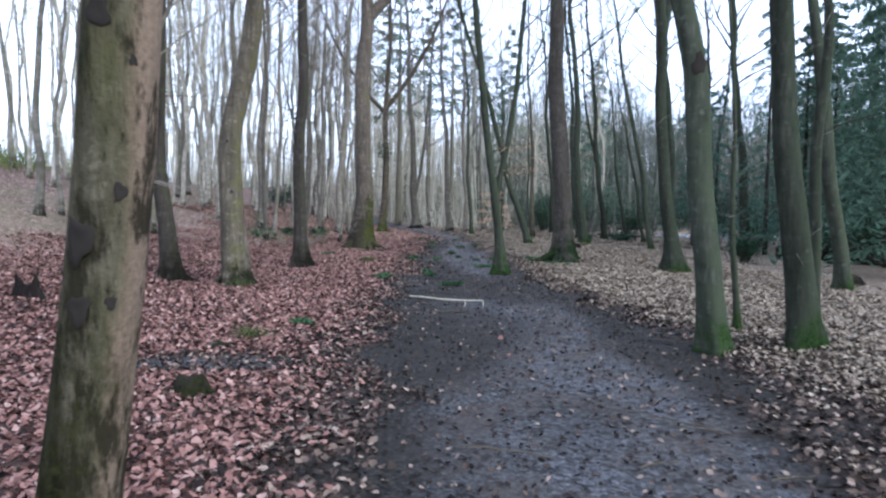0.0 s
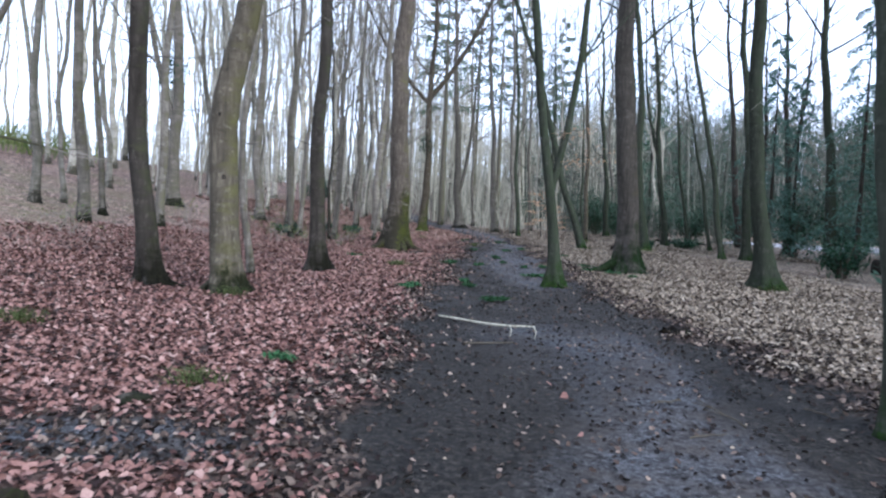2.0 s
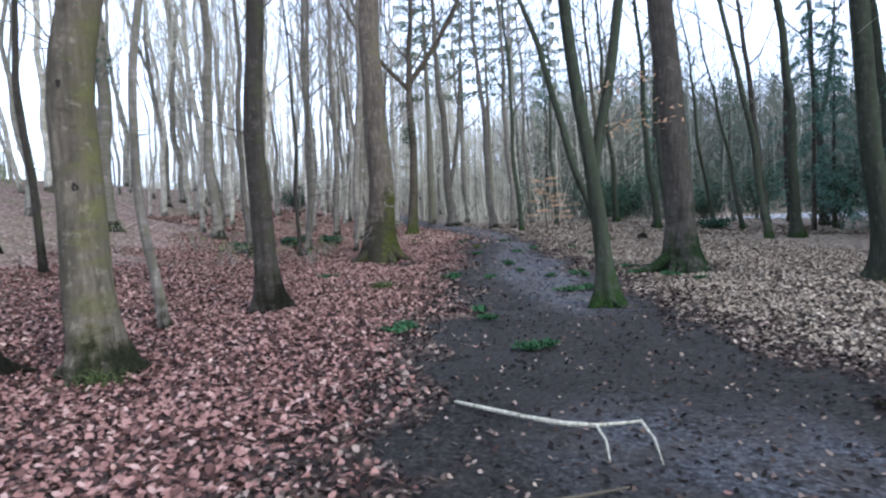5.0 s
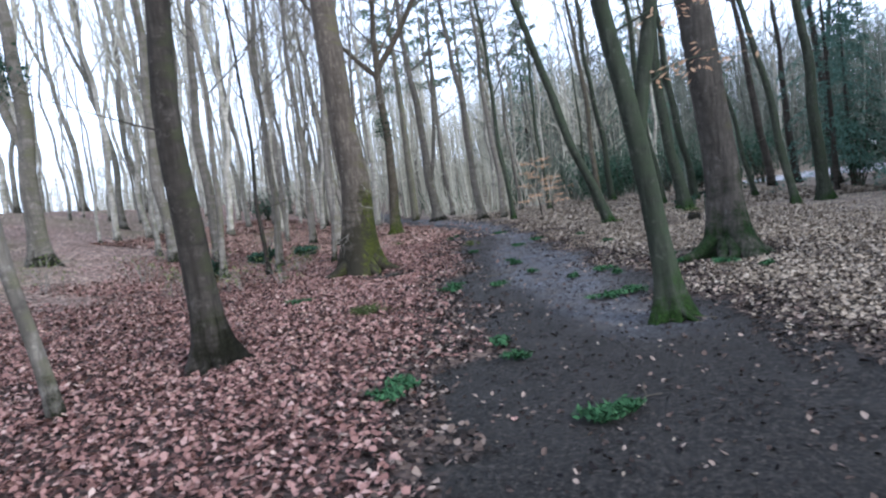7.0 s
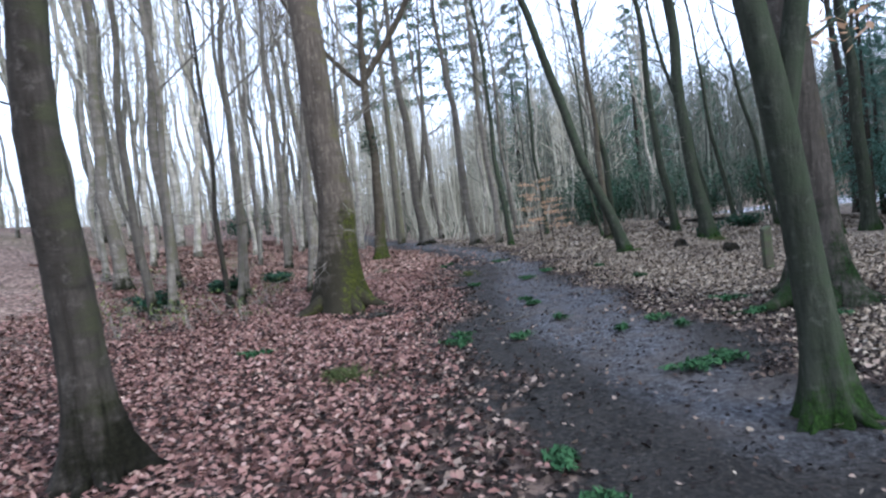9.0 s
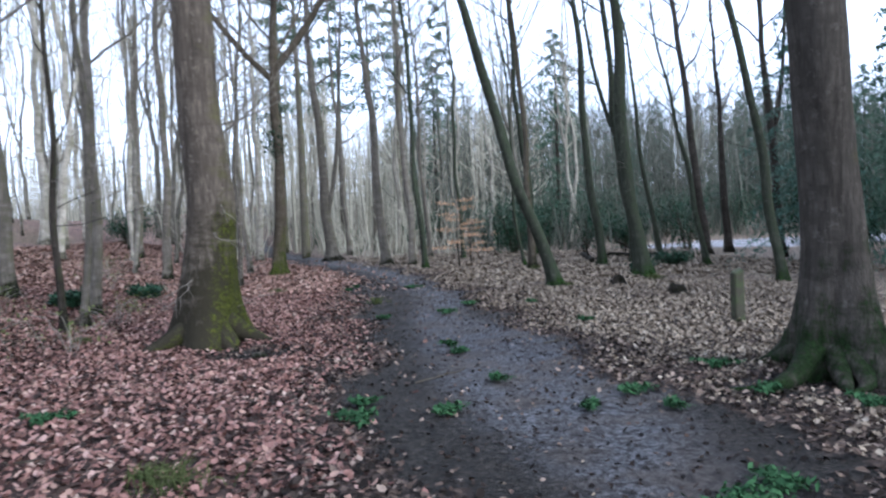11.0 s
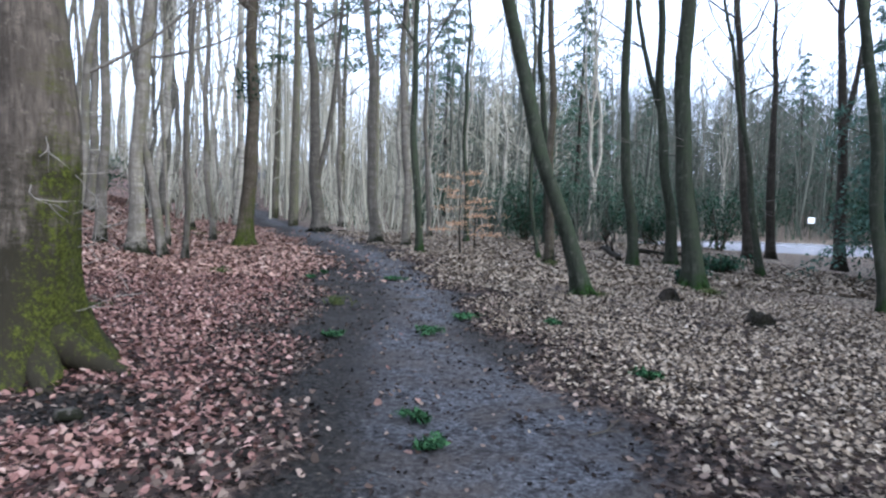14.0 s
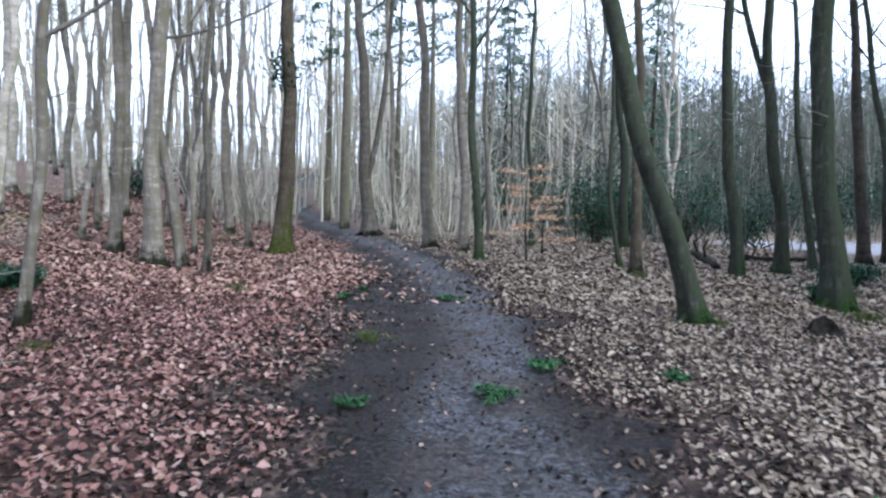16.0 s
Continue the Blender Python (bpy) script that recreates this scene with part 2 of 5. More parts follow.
LEAF_EDGE = leaf_material("trodden_edge_leaves", (0.0, (0.005, 0.004, 0.003)), (0.4, (0.022, 0.016, 0.012)), (0.75, (0.09, 0.064, 0.048)), (1.0, (0.26, 0.195, 0.15)))
LEAF_MULCH = leaf_material("dark_leaf_mulch", (0.0, (0.005, 0.004, 0.004)), (0.6, (0.02, 0.014, 0.011)), (0.85, (0.085, 0.058, 0.044)), (1.0, (0.24, 0.185, 0.145)))


def ground_material():
    """Trodden mud on the path, leaf litter beside it: russet on the bank's side, tan on the pond's side, with the
    lens's colour cast put in.
    """
    m, n, l, b = material("woodland_ground", 0.95, 0.13)
    p = n.new("ShaderNodeTexCoord").outputs["Object"]
    mud = n.new("ShaderNodeAttribute")
    mud.attribute_name = "mud"
    tan = n.new("ShaderNodeAttribute")
    tan.attribute_name = "tan"
    green = n.new("ShaderNodeAttribute")
    green.attribute_name = "green"
    v = n.new("ShaderNodeTexVoronoi")
    v.inputs["Scale"].default_value = 17
    warp = n.new("ShaderNodeTexNoise")
    warp.inputs["Scale"].default_value, warp.inputs["Detail"].default_value = 9, 3
    l.new(p, warp.inputs["Vector"])
    wv = n.new("ShaderNodeVectorMath")
    wv.operation = "MULTIPLY_ADD"
    l.new(warp.outputs["Color"], wv.inputs[0])
    wv.inputs[1].default_value = (0.12, 0.12, 0.12)
    l.new(p, wv.inputs[2])
    l.new(wv.outputs[0], v.inputs["Vector"])
    sep = n.new("ShaderNodeSeparateXYZ")
    l.new(v.outputs["Color"], sep.inputs[0])
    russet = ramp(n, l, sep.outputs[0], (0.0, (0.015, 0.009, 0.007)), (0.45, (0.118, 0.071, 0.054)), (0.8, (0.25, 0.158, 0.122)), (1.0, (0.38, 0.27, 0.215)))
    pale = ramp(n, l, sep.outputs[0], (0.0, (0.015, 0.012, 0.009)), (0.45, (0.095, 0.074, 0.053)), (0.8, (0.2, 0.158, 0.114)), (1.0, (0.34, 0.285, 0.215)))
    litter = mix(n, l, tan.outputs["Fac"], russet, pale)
    big = noise_node(n, l, p, 0.55, 5, 0.6)
    litter = mix(n, l, ramp(n, l, big, (0.42, 0.0), (0.66, 0.6)), litter, mix(n, l, sep.outputs[1], (0.05, 0.036, 0.028), (0.16, 0.11, 0.08)))
    grass = mix(n, l, sep.outputs[1], (0.05, 0.065, 0.025), (0.15, 0.14, 0.06))
    # Soil under the near leaves, darkened to hold the shade in their gaps.
    gap_shade = n.new("ShaderNodeAttribute")
    gap_shade.attribute_name = "gap_shade"
    litter = mix(n, l, maths(n, l, "MULTIPLY", gap_shade.outputs["Fac"], 0.85), litter, mix(n, l, sep.outputs[1], (0.008, 0.006, 0.005), (0.045, 0.03, 0.024)))
    fringe = n.new("ShaderNodeAttribute")
    fringe.attribute_name = "fringe"
    litter = mix(n, l, maths(n, l, "MULTIPLY", fringe.outputs["Fac"], 0.85), litter, ramp(n, l, sep.outputs[1], (0.0, (0.008, 0.006, 0.005)), (0.6, (0.04, 0.028, 0.022)), (1.0, (0.16, 0.115, 0.085))))
    litter = mix(n, l, maths(n, l, "MULTIPLY", green.outputs["Fac"], ramp(n, l, noise_node(n, l, p, 2.2, 5), (0.38, 0.1), (0.6, 1.0))), litter, grass)
    grit = noise_node(n, l, p, 26, 6, 0.82)
    wet = noise_node(n, l, p, 1.6, 5, 0.6)
    soil = ramp(n, l, grit, (0.36, (0.008, 0.008, 0.008)), (0.47, (0.05, 0.05, 0.053)), (0.58, (0.115, 0.115, 0.121)), (0.7, (0.22, 0.22, 0.222)))
    soil = mix(n, l, ramp(n, l, wet, (0.42, 0.0), (0.60, 0.8)), soil, mix(n, l, grit, (0.016, 0.013, 0.011), (0.09, 0.074, 0.06)))
    clod = noise_node(n, l, p, 14, 4, 0.7)
    soil = mix(n, l, ramp(n, l, clod, (0.5, 0.0), (0.6, 0.85)), soil, (0.016, 0.0135, 0.0125))
    side = n.new("ShaderNodeAttribute")
    side.attribute_name = "dark_soil"
    soil = mix(n, l, maths(n, l, "MULTIPLY", side.outputs["Fac"], 0.95), soil, ramp(n, l, grit, (0.36, (0.003, 0.0026, 0.0022)), (0.5, (0.013, 0.011, 0.0088)), (0.6, (0.037, 0.031, 0.024)), (0.72, (0.12, 0.099, 0.077))))
    edge = maths(n, l, "ADD", mud.outputs["Fac"], maths(n, l, "MULTIPLY", maths(n, l, "SUBTRACT", noise_node(n, l, p, 5.0, 6, 0.75), 0.5), 1.5))
    mask = ramp(n, l, edge, (0.35, 0.0), (0.62, 1.0))
    l.new(mix(n, l, mask, litter, soil), b.inputs["Base Color"])
    gloss = mix(n, l, mask, 0.92, ramp(n, l, wet, (0.38, 0.92), (0.66, 0.7)))
    l.new(gloss, b.inputs["Roughness"])
    height = mix(n, l, mask, maths(n, l, "ADD", v.outputs["Distance"], sep.outputs[1]), maths(n, l, "ADD", grit, maths(n, l, "MULTIPLY", clod, 1.5)))
    bump(n, l, b, height, 0.9, 0.03)
    return m


GROUND = ground_material()


def water_material():
    m, n, l, b = material("sky_paled_pond", 0.22, 0.6)
    # Pale base colour stands in for bright sky mirrored in the water.
    b.inputs["Base Color"].default_value = (0.33, 0.32, 0.335, 1)
    p = n.new("ShaderNodeTexCoord").outputs["Object"]
    bump(n, l, b, noise_node(n, l, p, 3.0, 3), 0.08, 0.02)
    return m


WATER = water_material()


def weathered_wood():
    m, n, l, b = material("weathered_post_wood", 0.9, 0.2)
    p = n.new("ShaderNodeTexCoord").outputs["Object"]
    s = n.new("ShaderNodeMapping")
    s.inputs["Scale"].default_value = (1, 1, 0.08)
    l.new(p, s.inputs[0])
    grain = noise_node(n, l, s.outputs[0], 60, 5)
    col = mix(n, l, grain, (0.022, 0.021, 0.014), (0.066, 0.06, 0.04))
    col = mix(n, l, ramp(n, l, noise_node(n, l, p, 7, 4), (0.45, 0.0), (0.65, 0.8)), col, (0.045, 0.065, 0.022))
    l.new(col, b.inputs["Base Color"])
    bump(n, l, b, grain, 0.6, 0.006)
    return m


POST_WOOD = weathered_wood()
SIGN_WHITE = material("white_painted_board", 0.6)[0]
SIGN_WHITE.node_tree.nodes["Principled BSDF"].inputs["Base Color"].default_value = (0.8, 0.8, 0.78, 1)


# ---- the lie of the land ----
def sstep(a, b, x):
    t = np.clip((x - a) / (b - a), 0, 1)
    return t * t * (3 - 2 * t)


def value_noise(x, y, seed):
    """Smooth noise from 0 to 1 on arrays, one unit per cell."""
    def corner(i, j):
        k = (i * 374761393 + j * 668265263 + seed * 974634777) & 0x7FFFFFFF
        k = ((k ^ (k >> 13)) * 1274126177) & 0x7FFFFFFF
        return ((k ^ (k >> 16)) & 0xFFFF) / 65535.0
    x, y = np.asarray(x, float), np.asarray(y, float)
    i, j = np.floor(x).astype(np.int64), np.floor(y).astype(np.int64)
    u, v = x - i, y - j
    u, v = u * u * (3 - 2 * u), v * v * (3 - 2 * v)
    return (corner(i, j) * (1 - u) + corner(i + 1, j) * u) * (1 - v) + (corner(i, j + 1) * (1 - u) + corner(i + 1, j + 1) * u) * v


def land(x, y):
    """Height of the ground: level along the path, a bank rising to one side, a slow fall to a pond on the other."""
    x, y = np.asarray(x, float), np.asarray(y, float)
    d = np.maximum(0, -4.5 - x)
    top = np.interp(y, [25, 60], [3.45, 2.75])
    rise = 0.13 * d + 0.006 * d * d
    z = -0.25 * np.logaddexp(-rise / 0.25, -top / 0.25) + 0.25 * np.logaddexp(0, -top / 0.25) - 0.035 * np.clip(d - 17, 0, 40)
    z = z - 0.03 * np.clip(x - 4.5, 0, 14)
    z = z - 0.6 * (1 - sstep(0.75, 1.15, np.hypot((x - 25) / 11.5, (y - 53) / 6.5)))
    z = z + 0.085 * np.clip(y - 62, 0, 75) * sstep(-30, -6, x) + 0.05 * np.clip(x - 42, 0, 60)
    rough = (value_noise(x * 0.9, y * 0.9, 3) - 0.5) * 0.10 + (value_noise(x * 3.1, y * 3.1, 5) - 0.5) * 0.03
    return z + rough * (0.25 + 0.75 * sstep(1.2, 4.0, np.abs(x - 0.4)))


def path_mid(y):
    """Middle and half width of the trodden path at y."""
    mid = np.interp(y, [-6, 0, 4, 8, 13, 20, 27, 32, 36, 40, 47, 58, 75], [2.2, 1.6, 1.12, 1.1, 0.72, 0.5, 0.42, 0.3, -0.1, -0.8, -2.6, -5.4, -11])
    half = np.interp(y, [-6, 4, 8, 12, 16, 21, 30, 40, 60, 75], [1.5, 1.5, 1.72, 1.52, 1.2, 1.1, 0.95, 0.95, 1.1, 1.0])
    return mid, half


def mud_share(x, y, soft=0.45):
    mid, half = path_mid(y)
    worn = np.where(x < mid, 0.1 + 0.06 * sstep(15, 21, y), 0.0)
    m = 1 - sstep(-0.45, soft, np.abs(x - mid) - half - worn + (value_noise(x * 1.3, y * 1.3, 9) - 0.5) * 0.9 + (value_noise(x * 4.1, y * 4.1, 10) - 0.5) * 0.45)
    for cx, cy, rx, ry in ((-2.15, 6.5, 1.15, 0.55), (1.5, 14.3, 0.9, 1.8), (3.0, 19.3, 1.3, 0.7), (-2.05, 22.6, 0.75, 0.55)):
        m = np.maximum(m, 0.75 * (1 - sstep(0.5, 1.1, np.hypot((x - cx) / rx, (y - cy) / ry))))
    return m


def fan(start, fine_a, fine_b, stop, step):
    """Grid lines: even between fine_a and fine_b, ever wider outside."""
    mids = list(np.arange(fine_a, fine_b + 1e-6, step))
    out, s, v = [], step, fine_b
    while v < stop:
        s *= 1.12
        v += s
        out.append(v)
    back, s, v = [], step, fine_a
    while v > start:
        s *= 1.12
        v -= s
        back.append(v)
    return np.array(back[::-1] + mids + out)


def mesh_from(name, verts, faces, smooth=True):
    """A mesh from an array of places and an array of faces with equal corner counts."""
    verts, faces = np.asarray(verts, np.float32), np.asarray(faces, np.int32)
    me = bpy.data.meshes.new(name)
    k = faces.shape[1]
    me.vertices.add(len(verts))
    me.vertices.foreach_set("co", verts.ravel())
    me.loops.add(faces.size)
    me.loops.foreach_set("vertex_index", faces.ravel())
    me.polygons.add(len(faces))
    me.polygons.foreach_set("loop_start", np.arange(0, faces.size, k, dtype=np.int32))
    me.polygons.foreach_set("use_smooth", np.full(len(faces), smooth))
    me.update(calc_edges=True)
    me.validate()
    return me


def build_ground():
    xs, ys = fan(-600, -7, 7, 600, 0.16), fan(-500, 0, 38, 700, 0.18)
    gx, gy = np.meshgrid(xs, ys)
    gz = land(gx, gy)
    mud = mud_share(gx, gy)
    gz = gz - 0.035 * mud
    verts = np.stack([gx, gy, gz], -1).reshape(-1, 3)
    nx, ny = len(xs), len(ys)
    i = (np.arange(ny - 1)[:, None] * nx + np.arange(nx - 1)).ravel()
    me = mesh_from("ground", verts, np.stack([i, i + 1, i + nx + 1, i + nx], -1))
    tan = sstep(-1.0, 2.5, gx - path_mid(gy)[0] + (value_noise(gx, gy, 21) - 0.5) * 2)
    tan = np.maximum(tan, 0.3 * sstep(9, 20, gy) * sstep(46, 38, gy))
    green = 0.9 * (1 - sstep(0.4, 1.0, np.hypot((gx + 5.6) / 1.6, (gy - 41) / 3.5))) + 0.8 * sstep(-17, -22, gx) * (gy < 30) + 0.45 * sstep(-7.5, -10, gx) * sstep(0.4, 0.75, value_noise(gx * 0.35, gy * 0.35, 41))
    green = np.maximum(green, 0.55 * (1 - sstep(0.4, 1.1, np.hypot((gx + 6.3) / 2.0, (gy - 26) / 3.5))))
    mid, half = path_mid(gy)
    # Where near leaves lie: shade between them is painted on the ground.
    gap_shade = sstep(-8.5, -5.5, gx) * sstep(8.5, 6, gx) * sstep(36, 28, gy) * sstep(0.5, 3.5, gy)
    off = np.abs((gx - mid - 0.28) / half + (value_noise(gx * 0.7, gy * 0.4, 31) - 0.5) * 0.9)
    # Darker brown soil along the path's sides and in two patches.
    dark_soil = sstep(0.25, 0.75, off) + (1 - sstep(0.5, 1.1, np.hypot((gx - 1.4) / 1.45, (gy - 13.2) / 2.9))) + 0.75 * (1 - sstep(0.45, 1.1, np.hypot((gx - 0.1) / 1.5, (gy - 8.8) / 2.2))) + sstep(0.45, 0.8, (gx - mid) / half) * sstep(12.5, 10, gy)
    dark_soil = dark_soil * sstep(0.8, 1.3, np.hypot((gx + 2.15) / 1.15, (gy - 6.5) / 0.6))
    for key, val in (("mud", mud), ("tan", tan), ("green", green), ("dark_soil", dark_soil.clip(0, 1)), ("gap_shade", gap_shade), ("fringe", mud_share(gx, gy, 1.2))):
        me.attributes.new(key, "FLOAT", "POINT").data.foreach_set("value", np.ascontiguousarray(val.ravel(), np.float32))
    me.materials.append(GROUND)
    tagged(new("ground", me), "leaf-strewn woodland floor with a trodden mud path", "ground", kind="structure")


build_ground()


def build_pond():
    ang = np.linspace(0, 2 * np.pi, 72, endpoint=False)
    wob = 1.12 + 0.05 * np.sin(3 * ang + 1) + 0.03 * np.sin(7 * ang)
    ring = np.stack([25 + 11.5 * wob * np.cos(ang), 53 + 6.5 * wob * np.sin(ang), 0 * ang - 0.6], -1)
    bm = bmesh.new()
    bm.faces.new([bm.verts.new(c) for c in ring])
    me = bpy.data.meshes.new("water")
    bm.to_mesh(me)
    bm.free()
    me.materials.append(WATER)
    tagged(new("water", me), "pond among bare trees with bright sky put into its colour", "water", kind="structure")


build_pond()


# ---- building blocks ----
class Bag:
    """Collects tubes and blades that become one mesh."""

    def __init__(self):
        self.v, self.f, self.n = [], [], 0

    def add(self, verts, faces):
        self.v.append(verts)
        self.f.append(faces + self.n)
        self.n += len(verts)

    def tube(self, pts, radii, k):
        pts, radii = np.asarray(pts, float), np.asarray(radii, float)
        d = pts[-1] - pts[0]
        d = d / (np.linalg.norm(d) + 1e-9)
        u = np.cross(d, (1.0, 0.0, 0.0) if abs(d[0]) < 0.8 else (0.0, 1.0, 0.0))
        u /= np.linalg.norm(u)
        w = np.cross(d, u)
        a = np.arange(k) * (2 * np.pi / k)
        ring = np.cos(a)[:, None] * u + np.sin(a)[:, None] * w
        v = pts[:, None, :] + radii[:, None, None] * ring
        self.add(v.reshape(-1, 3), tube_faces(len(pts), k))

    def object(self, name, mat, parent=None, label="", smooth=True):
        me = mesh_from(name, np.concatenate(self.v), np.concatenate(self.f), smooth)
        me.materials.append(mat)
        ob = new(name, me)
        ob.parent = parent
        return tagged(ob, label)


FACE_CACHE = {}


def tube_faces(n, k):
    if (n, k) not in FACE_CACHE:
        i, j = np.meshgrid(np.arange(n - 1), np.arange(k), indexing="ij")
        a, b = i * k + j, i * k + (j + 1) % k
        FACE_CACHE[n, k] = np.stack([a, b, b + k, a + k], -1).reshape(-1, 4)
    return FACE_CACHE[n, k]


def empty(name, x, y, sink=0.0):
    ob = new(name)
    ob.empty_display_size = 0.2
    ob.location = (x, y, float(land(x, y)) - sink)
    return ob


# ---- trees ----
def scatter_cards(bag, rng, centres, size, flat=0.4):
    """Small folded leaves round the given places, each of four corners."""
    c = np.asarray(centres, float)
    m = len(c)
    a = rng.uniform(0, 2 * np.pi, m)
    tilt = rng.normal(0, flat, (m, 2))
    ln = size * rng.uniform(0.7, 1.3, m)
    u = np.stack([np.cos(a), np.sin(a), tilt[:, 0]], -1) * ln[:, None]
    w = np.stack([-np.sin(a), np.cos(a), tilt[:, 1]], -1) * ln[:, None] * 0.38
    v = np.stack([c - u * 0.5, c + w * 0.5, c + u * 0.5, c - w * 0.5], 1)
    bag.add(v.reshape(-1, 3), np.arange(m * 4).reshape(-1, 4))


def unit(az_, el_):
    return np.array([math.cos(az_) * math.cos(el_), math.sin(az_) * math.cos(el_), math.sin(el_)])


def branch_out(bag, twigs, rng, start, az_, el_, length, radius, level, budget):
    """One limb that bends upwards, with side shoots down to fine twigs."""
    n = 7 if level == 0 else 5 if level == 1 else 3
    pts, p, d_el, d_az = [start], np.array(start), el_, az_
    for _ in range(n - 1):
        p = p + unit(d_az, d_el) * length / (n - 1)
        d_el = min(1.5, d_el + rng.uniform(-0.2, 0.32) * 0.8)
        d_az += rng.uniform(-0.45, 0.45)
        pts.append(p)
    radii = radius * np.linspace(1, 0.22, n)
    (bag if level < 2 else twigs).tube(pts, radii, 5 if level == 0 else 3)
    if level >= 2:
        return
    for i in range(budget[level]):
        t = rng.uniform(0.22, 1.0) * (n - 1)
        k = min(int(t), n - 2)
        at = pts[k] + (pts[k + 1] - pts[k]) * (t - k)
        side = rng.choice((-1, 1)) * rng.uniform(0.5, 1.1)
        branch_out(bag, twigs, rng, at, d_az + side, el_ + rng.uniform(-0.25, 0.35), length * rng.uniform(0.35, 0.6),
                   max(0.005, radius * (0.45 if level == 0 else 0.5)), level + 1, budget)


def tree(name, x, y, r, height, lean=0.0, lean_y=0.0, mat=None, label="", crown_from=0.4, limbs=22, budget=(4, 4), sides=16,
         flare=0.9, wobble=0.065, kink=0.0, fork=None, seed=0, twig_mat=None, group="", category="tree", bend=0.0, roots=0, snags=4, limb_len=0.30, split=True, knots=(), ivy=None, shoots=0, flare_h=0.0, leafy=(), long_roots=(), way=None, steep=0.0):
    """A bare broadleaf tree: flared, leaning trunk, forks, limbs and twigs. kink bows the stem sideways at mid height; bend straightens or adds to the lean higher up."""
    rng = random.Random(seed * 7919 + 13)
    ob = empty(name, x, y)
    n = 34
    s = np.linspace(0, 1, n) ** 1.7
    z = -0.25 + s * (height + 0.25)
    ph = [rng.uniform(0, 6.28) for _ in range(6)]
    cx = lean * z + bend * (np.maximum(z, 0) / 5.0) ** 2 + kink * np.sin(np.clip(z / 4.2, 0, 2) * np.pi) + wobble * (np.sin(z * 0.9 + ph[0]) - math.sin(ph[0])) * np.minimum(1, z.clip(0) / 2)
    cy = lean_y * z + wobble * (np.sin(z * 0.8 + ph[1]) - math.sin(ph[1])) * np.minimum(1, z.clip(0) / 2)
    cx = cx + wobble * 0.4 * (np.sin(z * 2.3 + ph[2]) - math.sin(ph[2])) * np.minimum(1, z.clip(0) / 2)
    cy = cy + wobble * 0.4 * (np.sin(z * 2.7 + ph[3]) - math.sin(ph[3])) * np.minimum(1, z.clip(0) / 2)
    if way:
        cx = np.interp(z, [h for h, _ in way], [o for _, o in way])
        cx = np.convolve(np.pad(cx, 2, "edge"), [0.1, 0.2, 0.4, 0.2, 0.1], "valid")
    mid = np.stack([cx, cy, z], -1)
    rad = r * (1.04 - 0.92 * (z.clip(0) / height) ** 0.9).clip(0.05)
    a = np.arange(sides) * 2 * np.pi / sides
    lobes = 0.45 + 0.45 * np.cos(rng.choice((3, 4, 5)) * a + ph[2]) + 0.25 * np.cos(2 * a + ph[3])
    fl = flare * np.exp(-(z.clip(-0.1) / (flare_h or 1.1 * r + 0.10)))[:, None] * lobes.clip(0.1)[None, :]
    lump = 1 + 0.035 * np.sin(2 * a[None, :] + z[:, None] * 1.3 + ph[4]) + 0.03 * np.sin(3 * a[None, :] - z[:, None] * 2.1 + ph[5])
    ring = np.stack([np.cos(a), np.sin(a), 0 * a], -1)
    v = mid[:, None, :] + (rad[:, None] * (lump + fl))[:, :, None] * ring[None]
    trunk = Bag()
    trunk.add(v.reshape(-1, 3), tube_faces(n, sides))
    twigs = Bag()
    wood = [Bag() if split else twigs]

    def limb():
        if split and wood[-1].n:
            wood.append(Bag())
        return wood[-1]

    def on_trunk(h):
        return np.array([np.interp(h, z, cx), np.interp(h, z, cy), h]), float(np.interp(h, z, rad))

    for i in range(roots):
        t = ph[2] + i * 6.28 / roots + rng.uniform(-0.4, 0.4)
        ln = r * rng.uniform(1.6, 3.0)
        q = [np.array([math.cos(t) * r * 0.7, math.sin(t) * r * 0.7, r * 0.9])]
        for k in range(1, 5):
            f = k / 4
            q.append(np.array([math.cos(t + 0.15 * f) * (r * 0.7 + ln * f), math.sin(t + 0.15 * f) * (r * 0.7 + ln * f), r * 0.9 * (1 - f) ** 2 - 0.05 * f]))
        trunk.tube(q, r * np.linspace(0.5, 0.1, 5), 7)
    for t, ln in long_roots:
        q = []
        for k in range(7):
            f = k / 6
            w = t + 0.35 * math.sin(f * 3.0)
            q.append(np.array([math.cos(w) * (r * 0.6 + ln * f), math.sin(w) * (r * 0.6 + ln * f), r * 1.0 * (1 - f) ** 2.2 + 0.03 - 0.06 * f]))
        trunk.tube(q, r * np.linspace(0.55, 0.1, 7), 8)
    if fork:
        for f_h, f_az, f_el, f_len, f_r in fork:
            at, _ = on_trunk(f_h)
            pts, p, e = [at], at, f_el
            for k in range(8):
                p = p + unit(f_az, e) * f_len / 8
                e = min(1.5, e + 0.07)
                pts.append(p)
            trunk.tube(pts, r * f_r * np.linspace(1.0, 0.2, 9), 10)
            for k in range(7):
                at2 = pts[2 + k % 6]
                branch_out(limb(), twigs, rng, at2, f_az + rng.uniform(-1.4, 1.4), rng.uniform(0.4, 1.0), f_len * rng.uniform(0.18, 0.34), r * f_r * 0.3, 0, budget)
    lo = crown_from * height
    for i in range(limbs):
        u = (i + rng.random()) / limbs
        h = lo + (height * 0.985 - lo) * u ** 0.85
        at, tr = on_trunk(h)
        length = (0.6 + (height - h) * limb_len + height * 0.05) * rng.uniform(0.6, 1.15)
